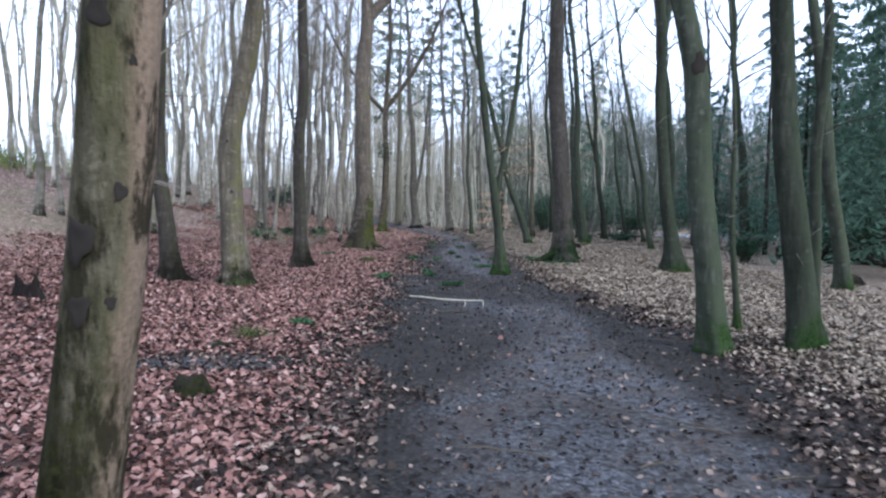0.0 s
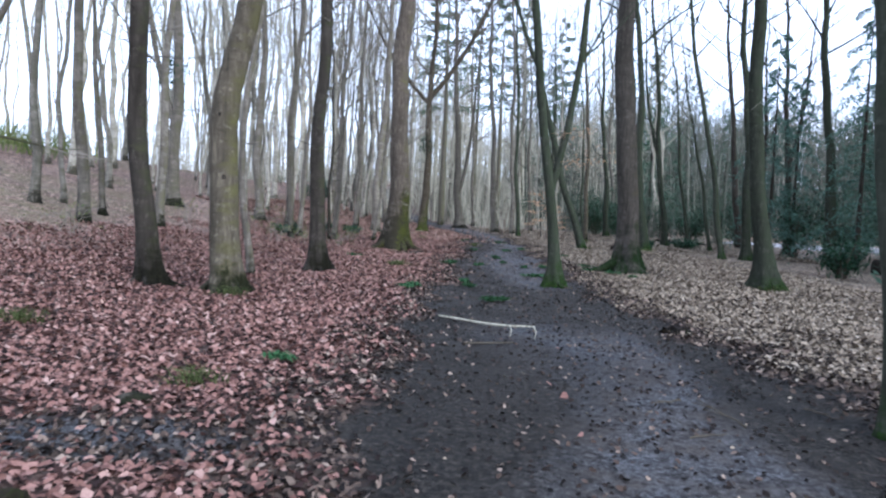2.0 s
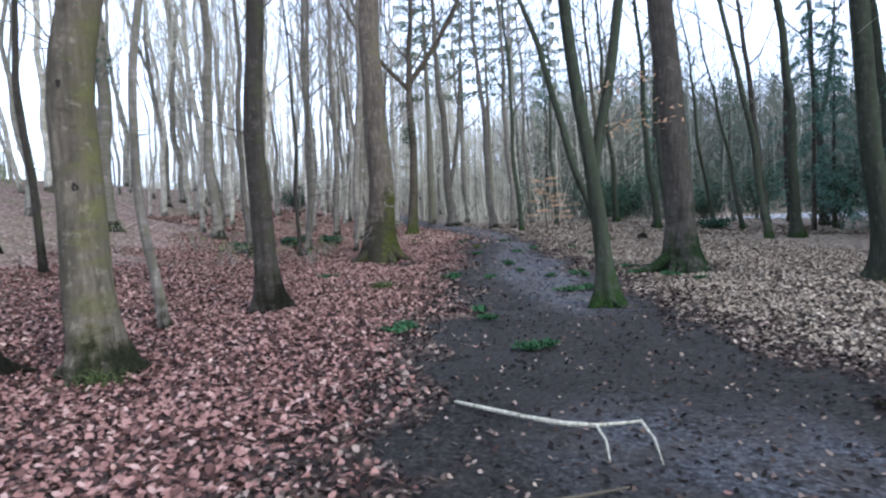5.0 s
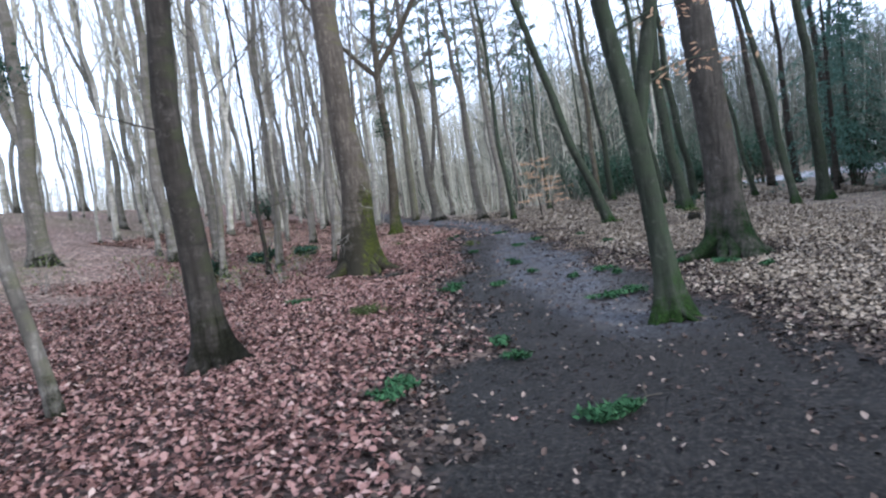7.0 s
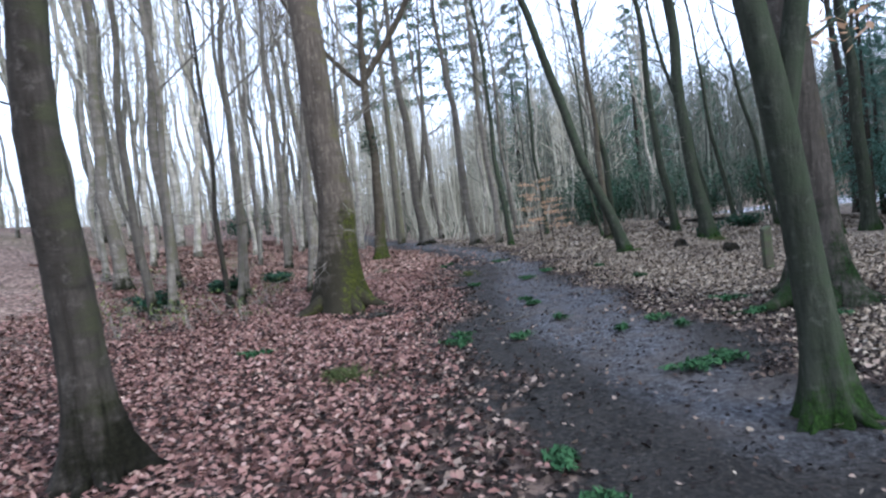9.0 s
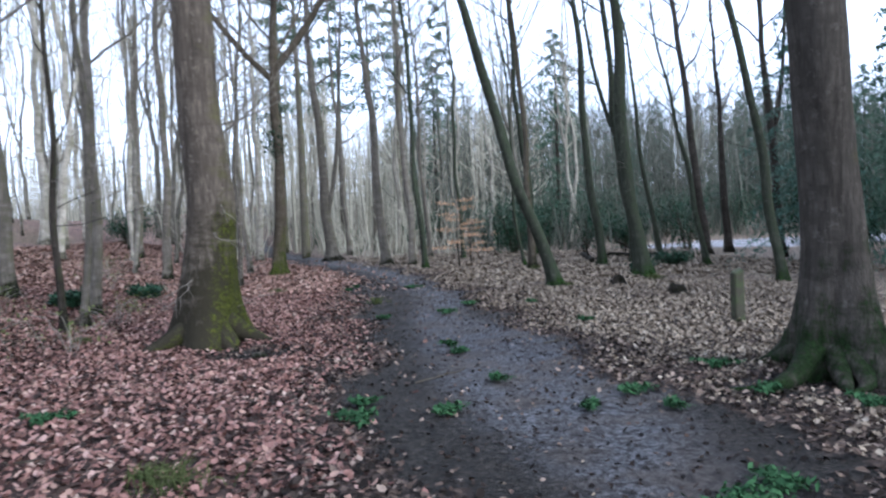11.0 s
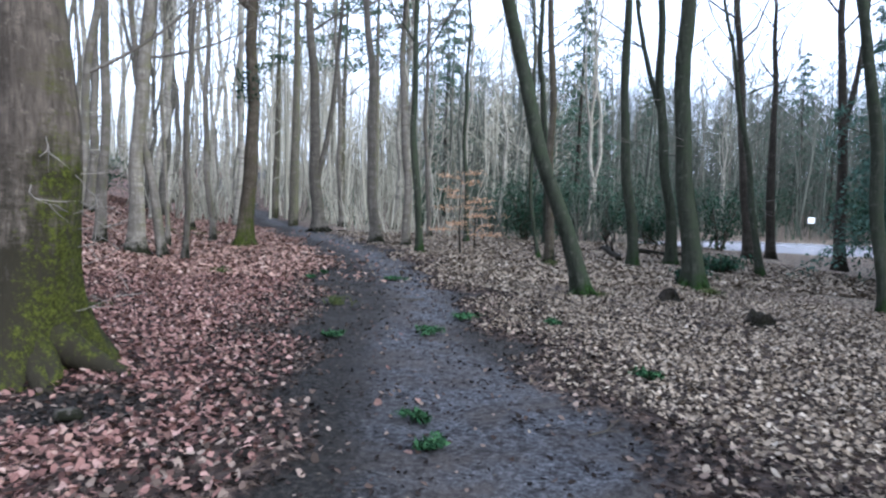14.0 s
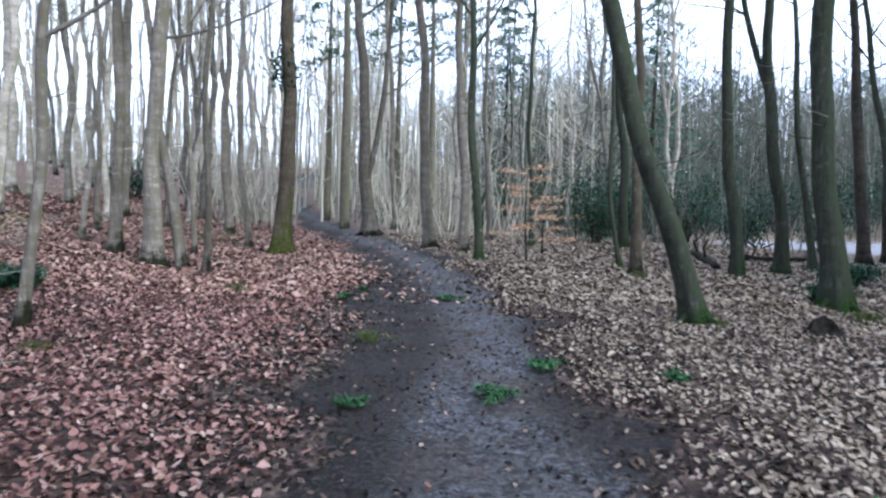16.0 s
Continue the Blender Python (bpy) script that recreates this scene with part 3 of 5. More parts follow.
        branch_out(limb(), twigs, rng, at, i * 2.4 + rng.uniform(-0.5, 0.5), rng.uniform(0.45, 1.05) + steep, length, max(0.012, min(tr * 0.42, 0.012 + length * 0.014)), 0, budget)
    for i in range(snags):
        h = rng.uniform(0.12, crown_from) * height
        at, tr = on_trunk(h)
        branch_out(limb(), twigs, rng, at, rng.uniform(0, 6.28), rng.uniform(-0.15, 0.5), rng.uniform(0.4, 1.6), 0.012, 1, (1, 2))
    stem = trunk.object("trunk", mat or BARK_GREY, ob)
    for k_h, k_az, k_r in knots:
        at, tr = on_trunk(k_h)
        out = unit(k_az, 0.0)
        side = np.array([-out[1], out[0], 0.0])
        lump_ = Bag()
        rows_ = []
        for rr, push in ((1.0, 0.0), (0.85, 0.16), (0.55, 0.1), (0.2, -0.05), (0.02, -0.08)):
            for i in range(12):
                w = i * 2 * math.pi / 12
                ragged = 1 + 0.22 * math.sin(3 * w + k_h * 5) + 0.12 * math.sin(5 * w + k_az)
                off = side * math.cos(w) * rr * k_r * ragged + np.array([0, 0, 1.3]) * math.sin(w) * rr * k_r * ragged
                deep = math.sqrt(max(0.0, tr * tr - (math.cos(w) * rr * k_r * ragged) ** 2)) * 1.02
                rows_.append(at + off + out * (deep + push * k_r * 0.5))
        lump_.add(np.array(rows_), tube_faces(5, 12))
        lump_.object("knot", KNOT, stem, "black scarred bark knot")
    for i in range(shoots):
        at, tr = on_trunk(rng.uniform(0.25, 1.9))
        w = rng.uniform(0, 6.28)
        branch_out(twigs, twigs, rng, at + unit(w, 0) * tr, w, rng.uniform(-0.9, 0.6), rng.uniform(0.25, 0.6), 0.005, 1, (1, 3))
    if ivy:
        at, tr = on_trunk(ivy)
        leaf = Bag()
        nrg = np.random.RandomState(seed)
        c = nrg.normal(0, 1, (420, 3)) * (0.2, 0.2, 0.3)
        c[:, 0] -= 0.12
        scatter_cards(leaf, nrg, c + at, 0.11, 0.8)
        tagged(leaf.object("ivy", HOLLY_LEAF, ob, "dark ivy tuft on the trunk", smooth=False), kind="stuff")
    for l_h, l_az, l_el, l_len, l_n in leafy:
        at, tr = on_trunk(l_h)
        sprig, leaf, nrg = Bag(), Bag(), np.random.RandomState(seed + int(l_h * 10))
        tip = at + unit(l_az, l_el) * l_len
        sprig.tube([at, at + (tip - at) * 0.5 + np.array([0, 0, 0.08]), tip], [0.014, 0.009, 0.003], 5)
        bough = sprig.object("branch", mat or BARK_GREY, ob)
        f = nrg.uniform(0.35, 1.05, l_n)[:, None]
        scatter_cards(leaf, nrg, at + (tip - at) * f + nrg.normal(0, 1, (l_n, 3)) * (0.16, 0.16, 0.07), 0.075, 0.45)
        tagged(leaf.object("foliage", COPPER_LEAF, bough, "dry copper-coloured leaves", smooth=False), kind="stuff")
    for w in wood if split else ():
        if w.n:
            w.object("branch", mat or BARK_GREY, ob)
    if twigs.n:
        tagged(twigs.object("crown", twig_mat or TWIGS, ob), kind="stuff")
    return tagged(ob, label, category, group)


BEECH = "tall bare beech with smooth olive-grey bark rising from leaf litter"
POLE = "slender bare young beech pole standing in russet leaf litter"
DARKT = "bare tree with dull green bark and a flared foot in leaves"
GREENT = "bare tree with green algae-covered bark beside the mud path"

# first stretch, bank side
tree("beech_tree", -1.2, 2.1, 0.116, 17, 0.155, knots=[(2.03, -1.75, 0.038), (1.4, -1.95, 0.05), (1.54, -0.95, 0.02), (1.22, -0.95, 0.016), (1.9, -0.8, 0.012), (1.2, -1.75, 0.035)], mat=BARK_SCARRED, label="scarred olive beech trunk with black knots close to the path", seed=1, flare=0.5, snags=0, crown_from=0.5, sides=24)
tree("beech_tree", -4.95, 12.6, 0.155, 18, -0.03, mat=BARK_DARK, label="dark straight bare trunk standing among russet leaves", seed=2, kink=-0.05, flare=1.3, flare_h=0.25, roots=5)
tree("beech_tree", -3.76, 12.56, 0.215, 20, 0.02, mat=BARK_OLIVE, label="thick curved beech with a yellow-green tone on its flank", seed=3, bend=0.10, kink=-0.14, flare=1.1, flare_h=0.3, roots=5, knots=[(1.7, -1.2, 0.03), (2.6, -1.6, 0.025)])
tree("beech_tree", -3.3, 16.1, 0.15, 19, -0.012, mat=BARK_DARK, label="dark slim straight beech with a spreading foot", seed=4, flare=1.6, flare_h=0.24, roots=5)
tree("oak_tree", -2.78, 23.5, 0.32, 20, 0.01, mat=BARK_MOSSY, label="stout oak with bright moss over its spreading roots", seed=5, shoots=30, long_roots=[(-0.35, 0.75), (-1.1, 0.5)], flare=1.25, flare_h=0.5, roots=5, crown_from=0.42,
     fork=[(7.6, 0.3, 0.9, 9, 0.6)], limbs=16, limb_len=0.42)
tree("oak_tree", -3.3, 37.2, 0.205, 17, 0.02, mat=BARK_MOSSIER, label="forked oak with a moss-covered lower trunk at the path bend", seed=6, ivy=4.3, flare=0.9, roots=4, crown_from=0.36,
     fork=[(6.6, 0.15, 0.9, 9, 0.66), (6.3, 3.0, 0.8, 8, 0.55)], limbs=14, limb_len=0.5)
tree("beech_tree", -4.14, 14.7, 0.066, 11, mat=BARK_GREY, label="thin crooked sapling with pale grey bark", seed=7, limbs=9, budget=(3, 3), sides=10, crown_from=0.42, snags=2, limb_len=0.18, steep=0.2,
     way=[(-0.3, 0.0), (0.0, 0.0), (0.8, -0.09), (1.3, -0.17), (1.8, -0.2), (2.4, -0.17), (3.0, -0.14), (3.55, -0.03), (11.0, 0.8)])
tree("beech_tree", -5.85, 24.0, 0.075, 12, 0.02, mat=BARK_GREY, label=POLE, seed=8, limbs=14, sides=10, budget=(3, 3), crown_from=0.3)
tree("beech_tree", -7.42, 28.2, 0.14, 17, 0.04, mat=BARK_GREY, label=BEECH, seed=9)
tree("beech_tree", -5.1, 24.8, 0.055, 10, -0.01, mat=BARK_DARK, label=POLE, seed=10, limbs=12, sides=10, budget=(3, 3), crown_from=0.25)
tree("beech_tree", -5.4, 26.9, 0.095, 14, 0.05, mat=BARK_GREY, label=POLE, seed=11, limbs=14, sides=10, budget=(3, 3), crown_from=0.3)
tree("beech_tree", -6.1, 34.6, 0.12, 17, 0.01, mat=BARK_GREY, label=BEECH, seed=12)
tree("beech_tree", -9.0, 17.6, 0.13, 16, 0.01, mat=BARK_GREY, label="grey beech growing on the leaf-covered bank", seed=13, limbs=20)
tree("beech_tree", -10.6, 25.3, 0.21, 18, 0.005, mat=BARK_GREY, label="broad grey beech on the bank with a swollen foot", seed=14, ivy=4.6, flare=1.1, fork=[(2.6, 2.9, 1.2, 9, 0.55)])
tree("beech_tree", -8.3, 27.4, 0.15, 17, 0.005, mat=BARK_GREY, label="grey beech growing on the leaf-covered bank", seed=15)
tree("beech_tree", -5.95, 23.4, 0.08, 13, -0.01, mat=BARK_GREY, label=POLE, seed=16, limbs=12, sides=10, budget=(3, 3))
tree("beech_tree", -5.1, 25.6, 0.06, 12, 0.03, mat=BARK_GREY, label=POLE, seed=17, limbs=12, sides=10, budget=(3, 3))
tree("beech_tree", -8.3, 19.7, 0.11, 15, 0.06, mat=BARK_GREY, label="grey beech growing on the leaf-covered bank", seed=19)
tree("beech_tree", -7.7, 17.9, 0.07, 13, -0.005, mat=BARK_DARK, label=POLE, seed=20, limbs=12, sides=10, budget=(3, 3))
tree("beech_tree", -9.6, 19.4, 0.075, 13, -0.05, mat=BARK_GREY, label=POLE, seed=21, limbs=12, sides=10, budget=(3, 3))
tree("beech_tree", -4.14, 27.7, 0.065, 12, 0.15, mat=BARK_GREY, label="leaning thin grey beech with long side branches", seed=22, fork=[(3.0, -0.05, 0.45, 2.6, 0.42)], limbs=10, sides=12, budget=(4, 4), crown_from=0.26, snags=2)
tree("beech_tree", -5.1, 33.8, 0.17, 19, 0.055, mat=BARK_GREY, label="twin-stemmed grey beech on a shared dark foot", seed=23, fork=[(4.3, -0.15, 0.12, 3.4, 0.2)], flare=0.9)
tree("beech_tree", -4.55, 33.9, 0.115, 9, -0.12, mat=BARK_GREY, label="pale stem leaning against a larger beech", seed=24, sides=12, crown_from=0.6, limbs=10)
tree("beech_tree", -3.93, 33.4, 0.065, 12, 0.045, mat=BARK_GREY, label=POLE, seed=25, limbs=14, sides=10, budget=(3, 3), crown_from=0.35)
tree("beech_tree", -4.97, 36.0, 0.06, 12, -0.015, mat=BARK_GREY, label=POLE, seed=26, limbs=12, sides=10, budget=(3, 3))
tree("beech_tree", -9.0, 41.8, 0.15, 17, 0.037, mat=BARK_GREY, label="grey beech growing on the leaf-covered bank", seed=27)
tree("beech_tree", -7.8, 37.5, 0.075, 14, 0.0, mat=BARK_GREY, label=POLE, seed=28, sides=10)
tree("beech_tree", -6.0, 42.6, 0.13, 17, 0.0, mat=BARK_GREY, label=BEECH, seed=29)
tree("beech_tree", -4.4, 38.6, 0.09, 15, -0.03, mat=BARK_GREY, label=POLE, seed=30, sides=10)

tree("beech_tree", -3.95, 7.15, 0.042, 5.6, mat=BARK_GREY, label="thin crooked grey sapling bending over russet leaves", seed=70, way=[(-0.3, -0.1), (0.0, 0.0), (0.48, 0.24), (1.24, 0.27), (2.0, 0.42), (2.4, 0.64), (3.0, 1.0), (5.6, 2.2)], limbs=9, budget=(3, 3), sides=10, crown_from=0.45, snags=1, flare=0.6)

# pond side, near the path
tree("beech_tree", 1.32, 15.75, 0.104, 15, mat=BARK_GREEN, label="forked tree with green algae bark at the path's edge", seed=31, leafy=[(2.1, 0.1, 0.35, 1.1, 60), (2.7, -0.3, 0.2, 0.9, 45)], flare=1.5, flare_h=0.28, crown_from=0.45, limbs=14, roots=5,
     fork=[(1.7, 0.05, 1.36, 10, 0.72)], way=[(-0.3, 0.0), (0.0, 0.0), (1.0, -0.06), (1.7, -0.15), (3.0, -0.37), (4.8, -0.56), (15, -1.7)])
tree("larch_tree", 3.42, 19.7, 0.265, 24, -0.055, mat=BARK_LARCH, label="massive reddish-brown conifer trunk with mossy buttress roots", seed=32, long_roots=[(3.3, 1.25), (4.1, 0.7)], flare=1.7, flare_h=0.42, roots=4, sides=24, crown_from=0.5, snags=1)
tree("beech_tree", 5.75, 17.2, 0.17, 17, -0.085, mat=BARK_GREEN, label=GREENT, seed=33, roots=6, flare=1.4, flare_h=0.32, fork=[(5.6, 1.0, 1.1, 7, 0.55)])
tree("beech_tree", 2.95, 7.45, 0.145, 18, -0.125, knots=[(3.05, -1.4, 0.09)], mat=BARK_GREEN, label="green-barked tree with a scarred dark knot leaning over the path", seed=34, flare=0.7, sides=24, snags=0)
tree("beech_tree", 3.65, 8.5, 0.04, 7, -0.09, mat=BARK_GREEN, label="thin crooked green sapling next to a larger trunk", seed=35, sides=10, limbs=8, budget=(3, 3), kink=0.05, crown_from=0.35)
tree("beech_tree", 3.95, 7.5, 0.148, 19, -0.075, mat=BARK_GREEN, label="smooth green-grey trunk at the edge of the mud path", seed=36, flare=0.8, sides=24, snags=0)
tree("beech_tree", 4.7, 8.7, 0.075, 14, -0.055, mat=BARK_GREEN, label="slim dark stem close behind a larger trunk", seed=37, sides=12)
tree("beech_tree", 8.5, 14.6, 0.16, 17, -0.17, mat=BARK_GREEN, label="leaning dark green tree in the shade", seed=38)
tree("beech_tree", 8.4, 28.0, 0.11, 16, -0.19, mat=BARK_GREEN, label="slim tree leaning among fallen leaves", seed=39)
tree("beech_tree", 9.4, 28.4, 0.16, 18, -0.075, mat=BARK_GREEN, label=GREENT, seed=40)
tree("beech_tree", 12.6, 28.9, 0.2, 18, -0.10, mat=BARK_GREEN, label=DARKT, seed=41)
tree("beech_tree", 9.7, 36.9, 0.09, 14, -0.13, mat=BARK_GREEN, label=DARKT, seed=42)

# pond side, further on
tree("beech_tree", 3.55, 28.8, 0.145, 16, -0.30, mat=BARK_GREEN, label="dark tree leaning steeply over the leaf litter", seed=44, bend=-0.02, flare=0.9, roots=3, crown_from=0.5, snags=1)
tree("beech_tree", 6.1, 30.05, 0.172, 19, -0.07, mat=BARK_GREEN, label="sturdy dark trunk with a mossy foot among leaves", seed=45, flare=1.2, roots=5)
tree("beech_tree", 6.75, 34.6, 0.135, 17, -0.075, mat=BARK_GREEN, label=DARKT, seed=46)
tree("beech_tree", 8.3, 35.7, 0.15, 17, -0.10, mat=BARK_GREEN, label=DARKT, seed=47, fork=[(4.0, 2.2, 1.2, 8, 0.55)])
tree("beech_tree", 13.4, 40.6, 0.18, 18, -0.11, mat=BARK_DARK, label="dark tree standing at the pond's edge", seed=48)
tree("beech_tree", 4.35, 33.8, 0.105, 15, -0.05, mat=BARK_OLIVE, label="slim tree with a bright mossy foot", seed=50, flare=1.0)
tree("beech_tree", 4.6, 35.8, 0.06, 11, -0.09, mat=BARK_GREEN, label="thin curving stem behind a leaning tree", seed=51, kink=-0.15, sides=10, crown_from=0.5)
tree("beech_tree", 1.26, 39.0, 0.13, 17, -0.035, mat=BARK_GREY, label=BEECH, seed=52, crown_from=0.3)
tree("beech_tree", 1.5, 36.9, 0.105, 16, -0.043, mat=BARK_GREEN, label=GREENT, seed=53, crown_from=0.3)
tree("beech_tree", 6.7, 42.6, 0.15, 17, -0.075, mat=BARK_GREEN, label=GREENT, seed=62)
tree("beech_tree", 14.6, 37.5, 0.17, 17, -0.07, mat=BARK_DARK, label="dark tree standing at the pond's edge", seed=63, fork=[(4.2, 0.4, 1.25, 8, 0.6)])
tree("beech_tree", 0.38, 40.2, 0.165, 18, -0.06, mat=BARK_GREY, label=BEECH, seed=54, flare=1.0)
tree("beech_tree", -1.85, 46.8, 0.25, 20, -0.055, mat=BARK_GREY, label="large pale beech with a dark root mound by the path", seed=55, flare=1.2, roots=6, fork=[(1.8, 0.1, 1.35, 14, 0.5)])
tree("beech_tree", -1.0, 51.8, 0.15, 17, -0.05, mat=BARK_GREY, label=BEECH, seed=56)
tree("beech_tree", 9.85, 34.0, 0.095, 10, -0.2, mat=BARK_GREEN, label="thin bare leaning stem near the pond", seed=57, sides=10)
tree("beech_tree", 15.3, 42.3, 0.18, 13, -0.04, mat=BARK_DARK, label="dark broken-topped tree by the pond", seed=58, limbs=12)
tree("beech_tree", 2.5, 44.5, 0.1, 16, -0.03, mat=BARK_GREY, label=BEECH, seed=60, sides=10)
tree("beech_tree", 3.6, 42.0, 0.09, 15, -0.02, mat=BARK_GREEN, label=GREENT, seed=61, sides=10)


# ---- leaves on things ----
def conifer(name, x, y, height, r, label, seed, bare=0.12, spread=0.2, mat=None, bark_mat=None, per=80, card=0.25, droop=0.35, category="tree", group="", layers=46):
    """An evergreen: straight stem, whorls of drooping boughs set with sprays of needles."""
    rng, nrg = random.Random(seed), np.random.RandomState(seed)
    ob = empty(name, x, y)
    trunk = Bag()
    zs = np.linspace(-0.2, height, 14)
    trunk.tube(np.stack([0.03 * np.sin(zs * 0.5 + seed), 0.03 * np.cos(zs * 0.6), zs], -1), r * (1.05 - zs.clip(0) / height).clip(0.04), 9)
    needles = Bag()
    for i in range(layers):
        h = height * (bare + (1 - bare) * ((i + rng.random()) / layers) * 0.98)
        reach = spread * (height - h) * rng.uniform(0.65, 1.15) + 0.35
        az_ = i * 2.4 + rng.uniform(-0.4, 0.4)
        pts = []
        for k in range(3):
            f = k / 2
            pts.append(np.array([math.cos(az_) * reach * f, math.sin(az_) * reach * f, h + 0.15 * reach * f - droop * reach * f * f]))
        needles.tube(pts, np.linspace(0.022, 0.006, 3), 3)
        m = per
        f = nrg.uniform(0.15, 1.05, m)
        side = nrg.normal(0, 0.16, m) * reach * (1.15 - 0.6 * f)
        cx = math.cos(az_) * reach * f - math.sin(az_) * side
        cy = math.sin(az_) * reach * f + math.cos(az_) * side
        cz = h + 0.15 * reach * f - droop * reach * f * f - np.abs(nrg.normal(0, 0.16, m)) * (0.5 + reach * 0.4)
        scatter_cards(needles, nrg, np.stack([cx, cy, cz], -1), card, 0.6)
    trunk.object("trunk", bark_mat or BARK_DARK, ob)
    tagged(needles.object("crown", mat or NEEDLES, ob, "dark green needles", smooth=False), kind="stuff")
    return tagged(ob, label, category, group)


def holly(x, y, height, width, label, seed, leaves=2600):
    """An evergreen bush of many small glossy leaves on thin stems, with gaps."""
    rng, nrg = random.Random(seed), np.random.RandomState(seed)
    ob = empty("holly_bush", x, y)
    stems, leaf = Bag(), Bag()
    for i in range(9):
        az_ = i * 2.4 + rng.uniform(-0.3, 0.3)
        tip = np.array([math.cos(az_) * width * rng.uniform(0.15, 0.5), math.sin(az_) * width * rng.uniform(0.15, 0.5), height * rng.uniform(0.6, 1.0)])
        pts = [np.array([math.cos(az_) * 0.08, math.sin(az_) * 0.08, -0.1]), tip * np.array([0.35, 0.35, 0.4]), tip * np.array([0.75, 0.75, 0.75]), tip]
        stems.tube(pts, [0.03, 0.024, 0.015, 0.005], 5)
        for j in range(9):
            f = rng.uniform(0.2, 1.0)
            at = tip * np.array([f, f, f])
            clump = nrg.normal(0, 1, (leaves // 81, 3)) * (0.13 * width, 0.13 * width, 0.09 * height) + at
            clump[:, 2] = np.abs(clump[:, 2]) + 0.03
            scatter_cards(leaf, nrg, clump, 0.13, 0.7)
    stems.object("stem", TWIGS_DARK, ob)
    tagged(leaf.object("foliage", HOLLY_LEAF, ob, "dark glossy evergreen leaves", smooth=False), kind="stuff")
    return tagged(ob, label, "bush")


def bramble(x, y, size, seed):
    """A tangle of thin arching stems with a few leaves left."""
    rng, nrg = random.Random(seed), np.random.RandomState(seed)
    ob = empty("bramble", x, y)
    leaf = Bag()
    for i in range(12):
        a, ln = rng.uniform(0, 6.28), size * rng.uniform(0.6, 1.2)
        st = np.array([rng.uniform(-0.25, 0.25) * size, rng.uniform(-0.25, 0.25) * size, -0.04])
        out = unit(a, 0.0)
        stem = Bag()
        stem.tube([st, st + out * ln * 0.3 + np.array([0, 0, 0.6 * ln]), st + out * ln * 0.65 + np.array([0, 0, 0.7 * ln]), st + out * ln + np.array([0, 0, 0.3 * ln])], [0.006, 0.005, 0.004, 0.002], 4)
        stem.object("stem", TWIGS, ob)
        f = nrg.uniform(0.2, 1.0, 14)[:, None]
        scatter_cards(leaf, nrg, st + out * ln * f + np.array([0, 0, 1.0]) * ln * (2.6 * f * (1 - f) + 0.25 * f) + nrg.normal(0, 0.03, (14, 3)), 0.05, 0.6)
    tagged(leaf.object("foliage", GRASS_GREEN, ob, "few dull green leaves", smooth=False), kind="stuff")
    return tagged(ob, "thin bare bramble tangle over russet leaves", "bramble", "brambles on the bank side")


def copper_sapling(x, y, height, spread, label, seed, leaves=500, low=0.3):
    """A young beech that keeps its dry leaves on level side shoots."""
    rng, nrg = random.Random(seed), np.random.RandomState(seed)
    ob = empty("beech_sapling", x, y)
    stem, leaf = Bag(), Bag()
    zs = np.linspace(-0.1, height, 8)
    stem.tube(np.stack([0.05 * np.sin(zs * 1.4 + seed), 0.04 * np.cos(zs), zs], -1), np.linspace(0.03, 0.006, 8), 7)
    tiers = 11
    for i in range(tiers):
        h = height * (low + (0.97 - low) * i / tiers)
        az_ = i * 2.4 + rng.uniform(-0.4, 0.4)
        reach = spread * rng.uniform(0.6, 1.1) * (1.1 - 0.6 * i / tiers)
        tip = np.array([math.cos(az_) * reach, math.sin(az_) * reach, h + rng.uniform(-0.05, 0.2)])
        shoot = Bag()
        shoot.tube([(0, 0, h), tip * 0.5 + np.array([0, 0, h * 0.5 + 0.05]), tip], [0.01, 0.007, 0.003], 4)
        shoot.object("shoot", TWIGS, ob)
        f = nrg.uniform(0.3, 1.0, leaves // tiers)
        c = np.stack([tip[0] * f, tip[1] * f, h + (tip[2] - h) * f], -1) + nrg.normal(0, 1, (len(f), 3)) * (0.14, 0.14, 0.03)
        scatter_cards(leaf, nrg, c, 0.1, 0.35)
    stem.object("stem", BARK_DARK, ob)
    tagged(leaf.object("foliage", COPPER_LEAF, ob, "dry copper-coloured leaves", smooth=False), kind="stuff")
    return tagged(ob, label, "sapling")


copper_sapling(2.55, 36.3, 2.4, 1.05, "young beech holding dry copper leaves in level tiers", 3, 800, 0.22)
copper_sapling(3.3, 38.2, 1.5, 0.9, "low young beech with dry copper leaves", 4, 350)

holly(6.4, 45.0, 2.6, 2.6, "dark green holly bush under bare trees", 11)
holly(8.6, 50.0, 3.2, 3.4, "dark green holly bush under bare trees", 12)
holly(12.5, 47.0, 2.2, 2.8, "low dark holly bush near the pond", 13)
holly(-11.4, 48.5, 1.8, 3.0, "dark evergreen bush on top of the bank", 14, 1800)
holly(9.6, 22.0, 1.1, 1.6, "low holly sprouting from leaf litter", 15, 900)
holly(-6.1, 27.6, 0.35, 0.8, "low green bramble clump among russet leaves", 16, 700)
holly(-5.3, 29.6, 0.28, 0.7, "low green bramble clump among russet leaves", 17, 600)
holly(8.7, 33.9, 0.5, 1.2, "small evergreen clump on tan leaves", 18, 600)
holly(6.2, 30.4, 0.35, 0.8, "small evergreen clump beside a trunk", 19, 450)
holly(-6.4, 24.4, 0.35, 0.8, "low green bramble clump among russet leaves", 20, 700)
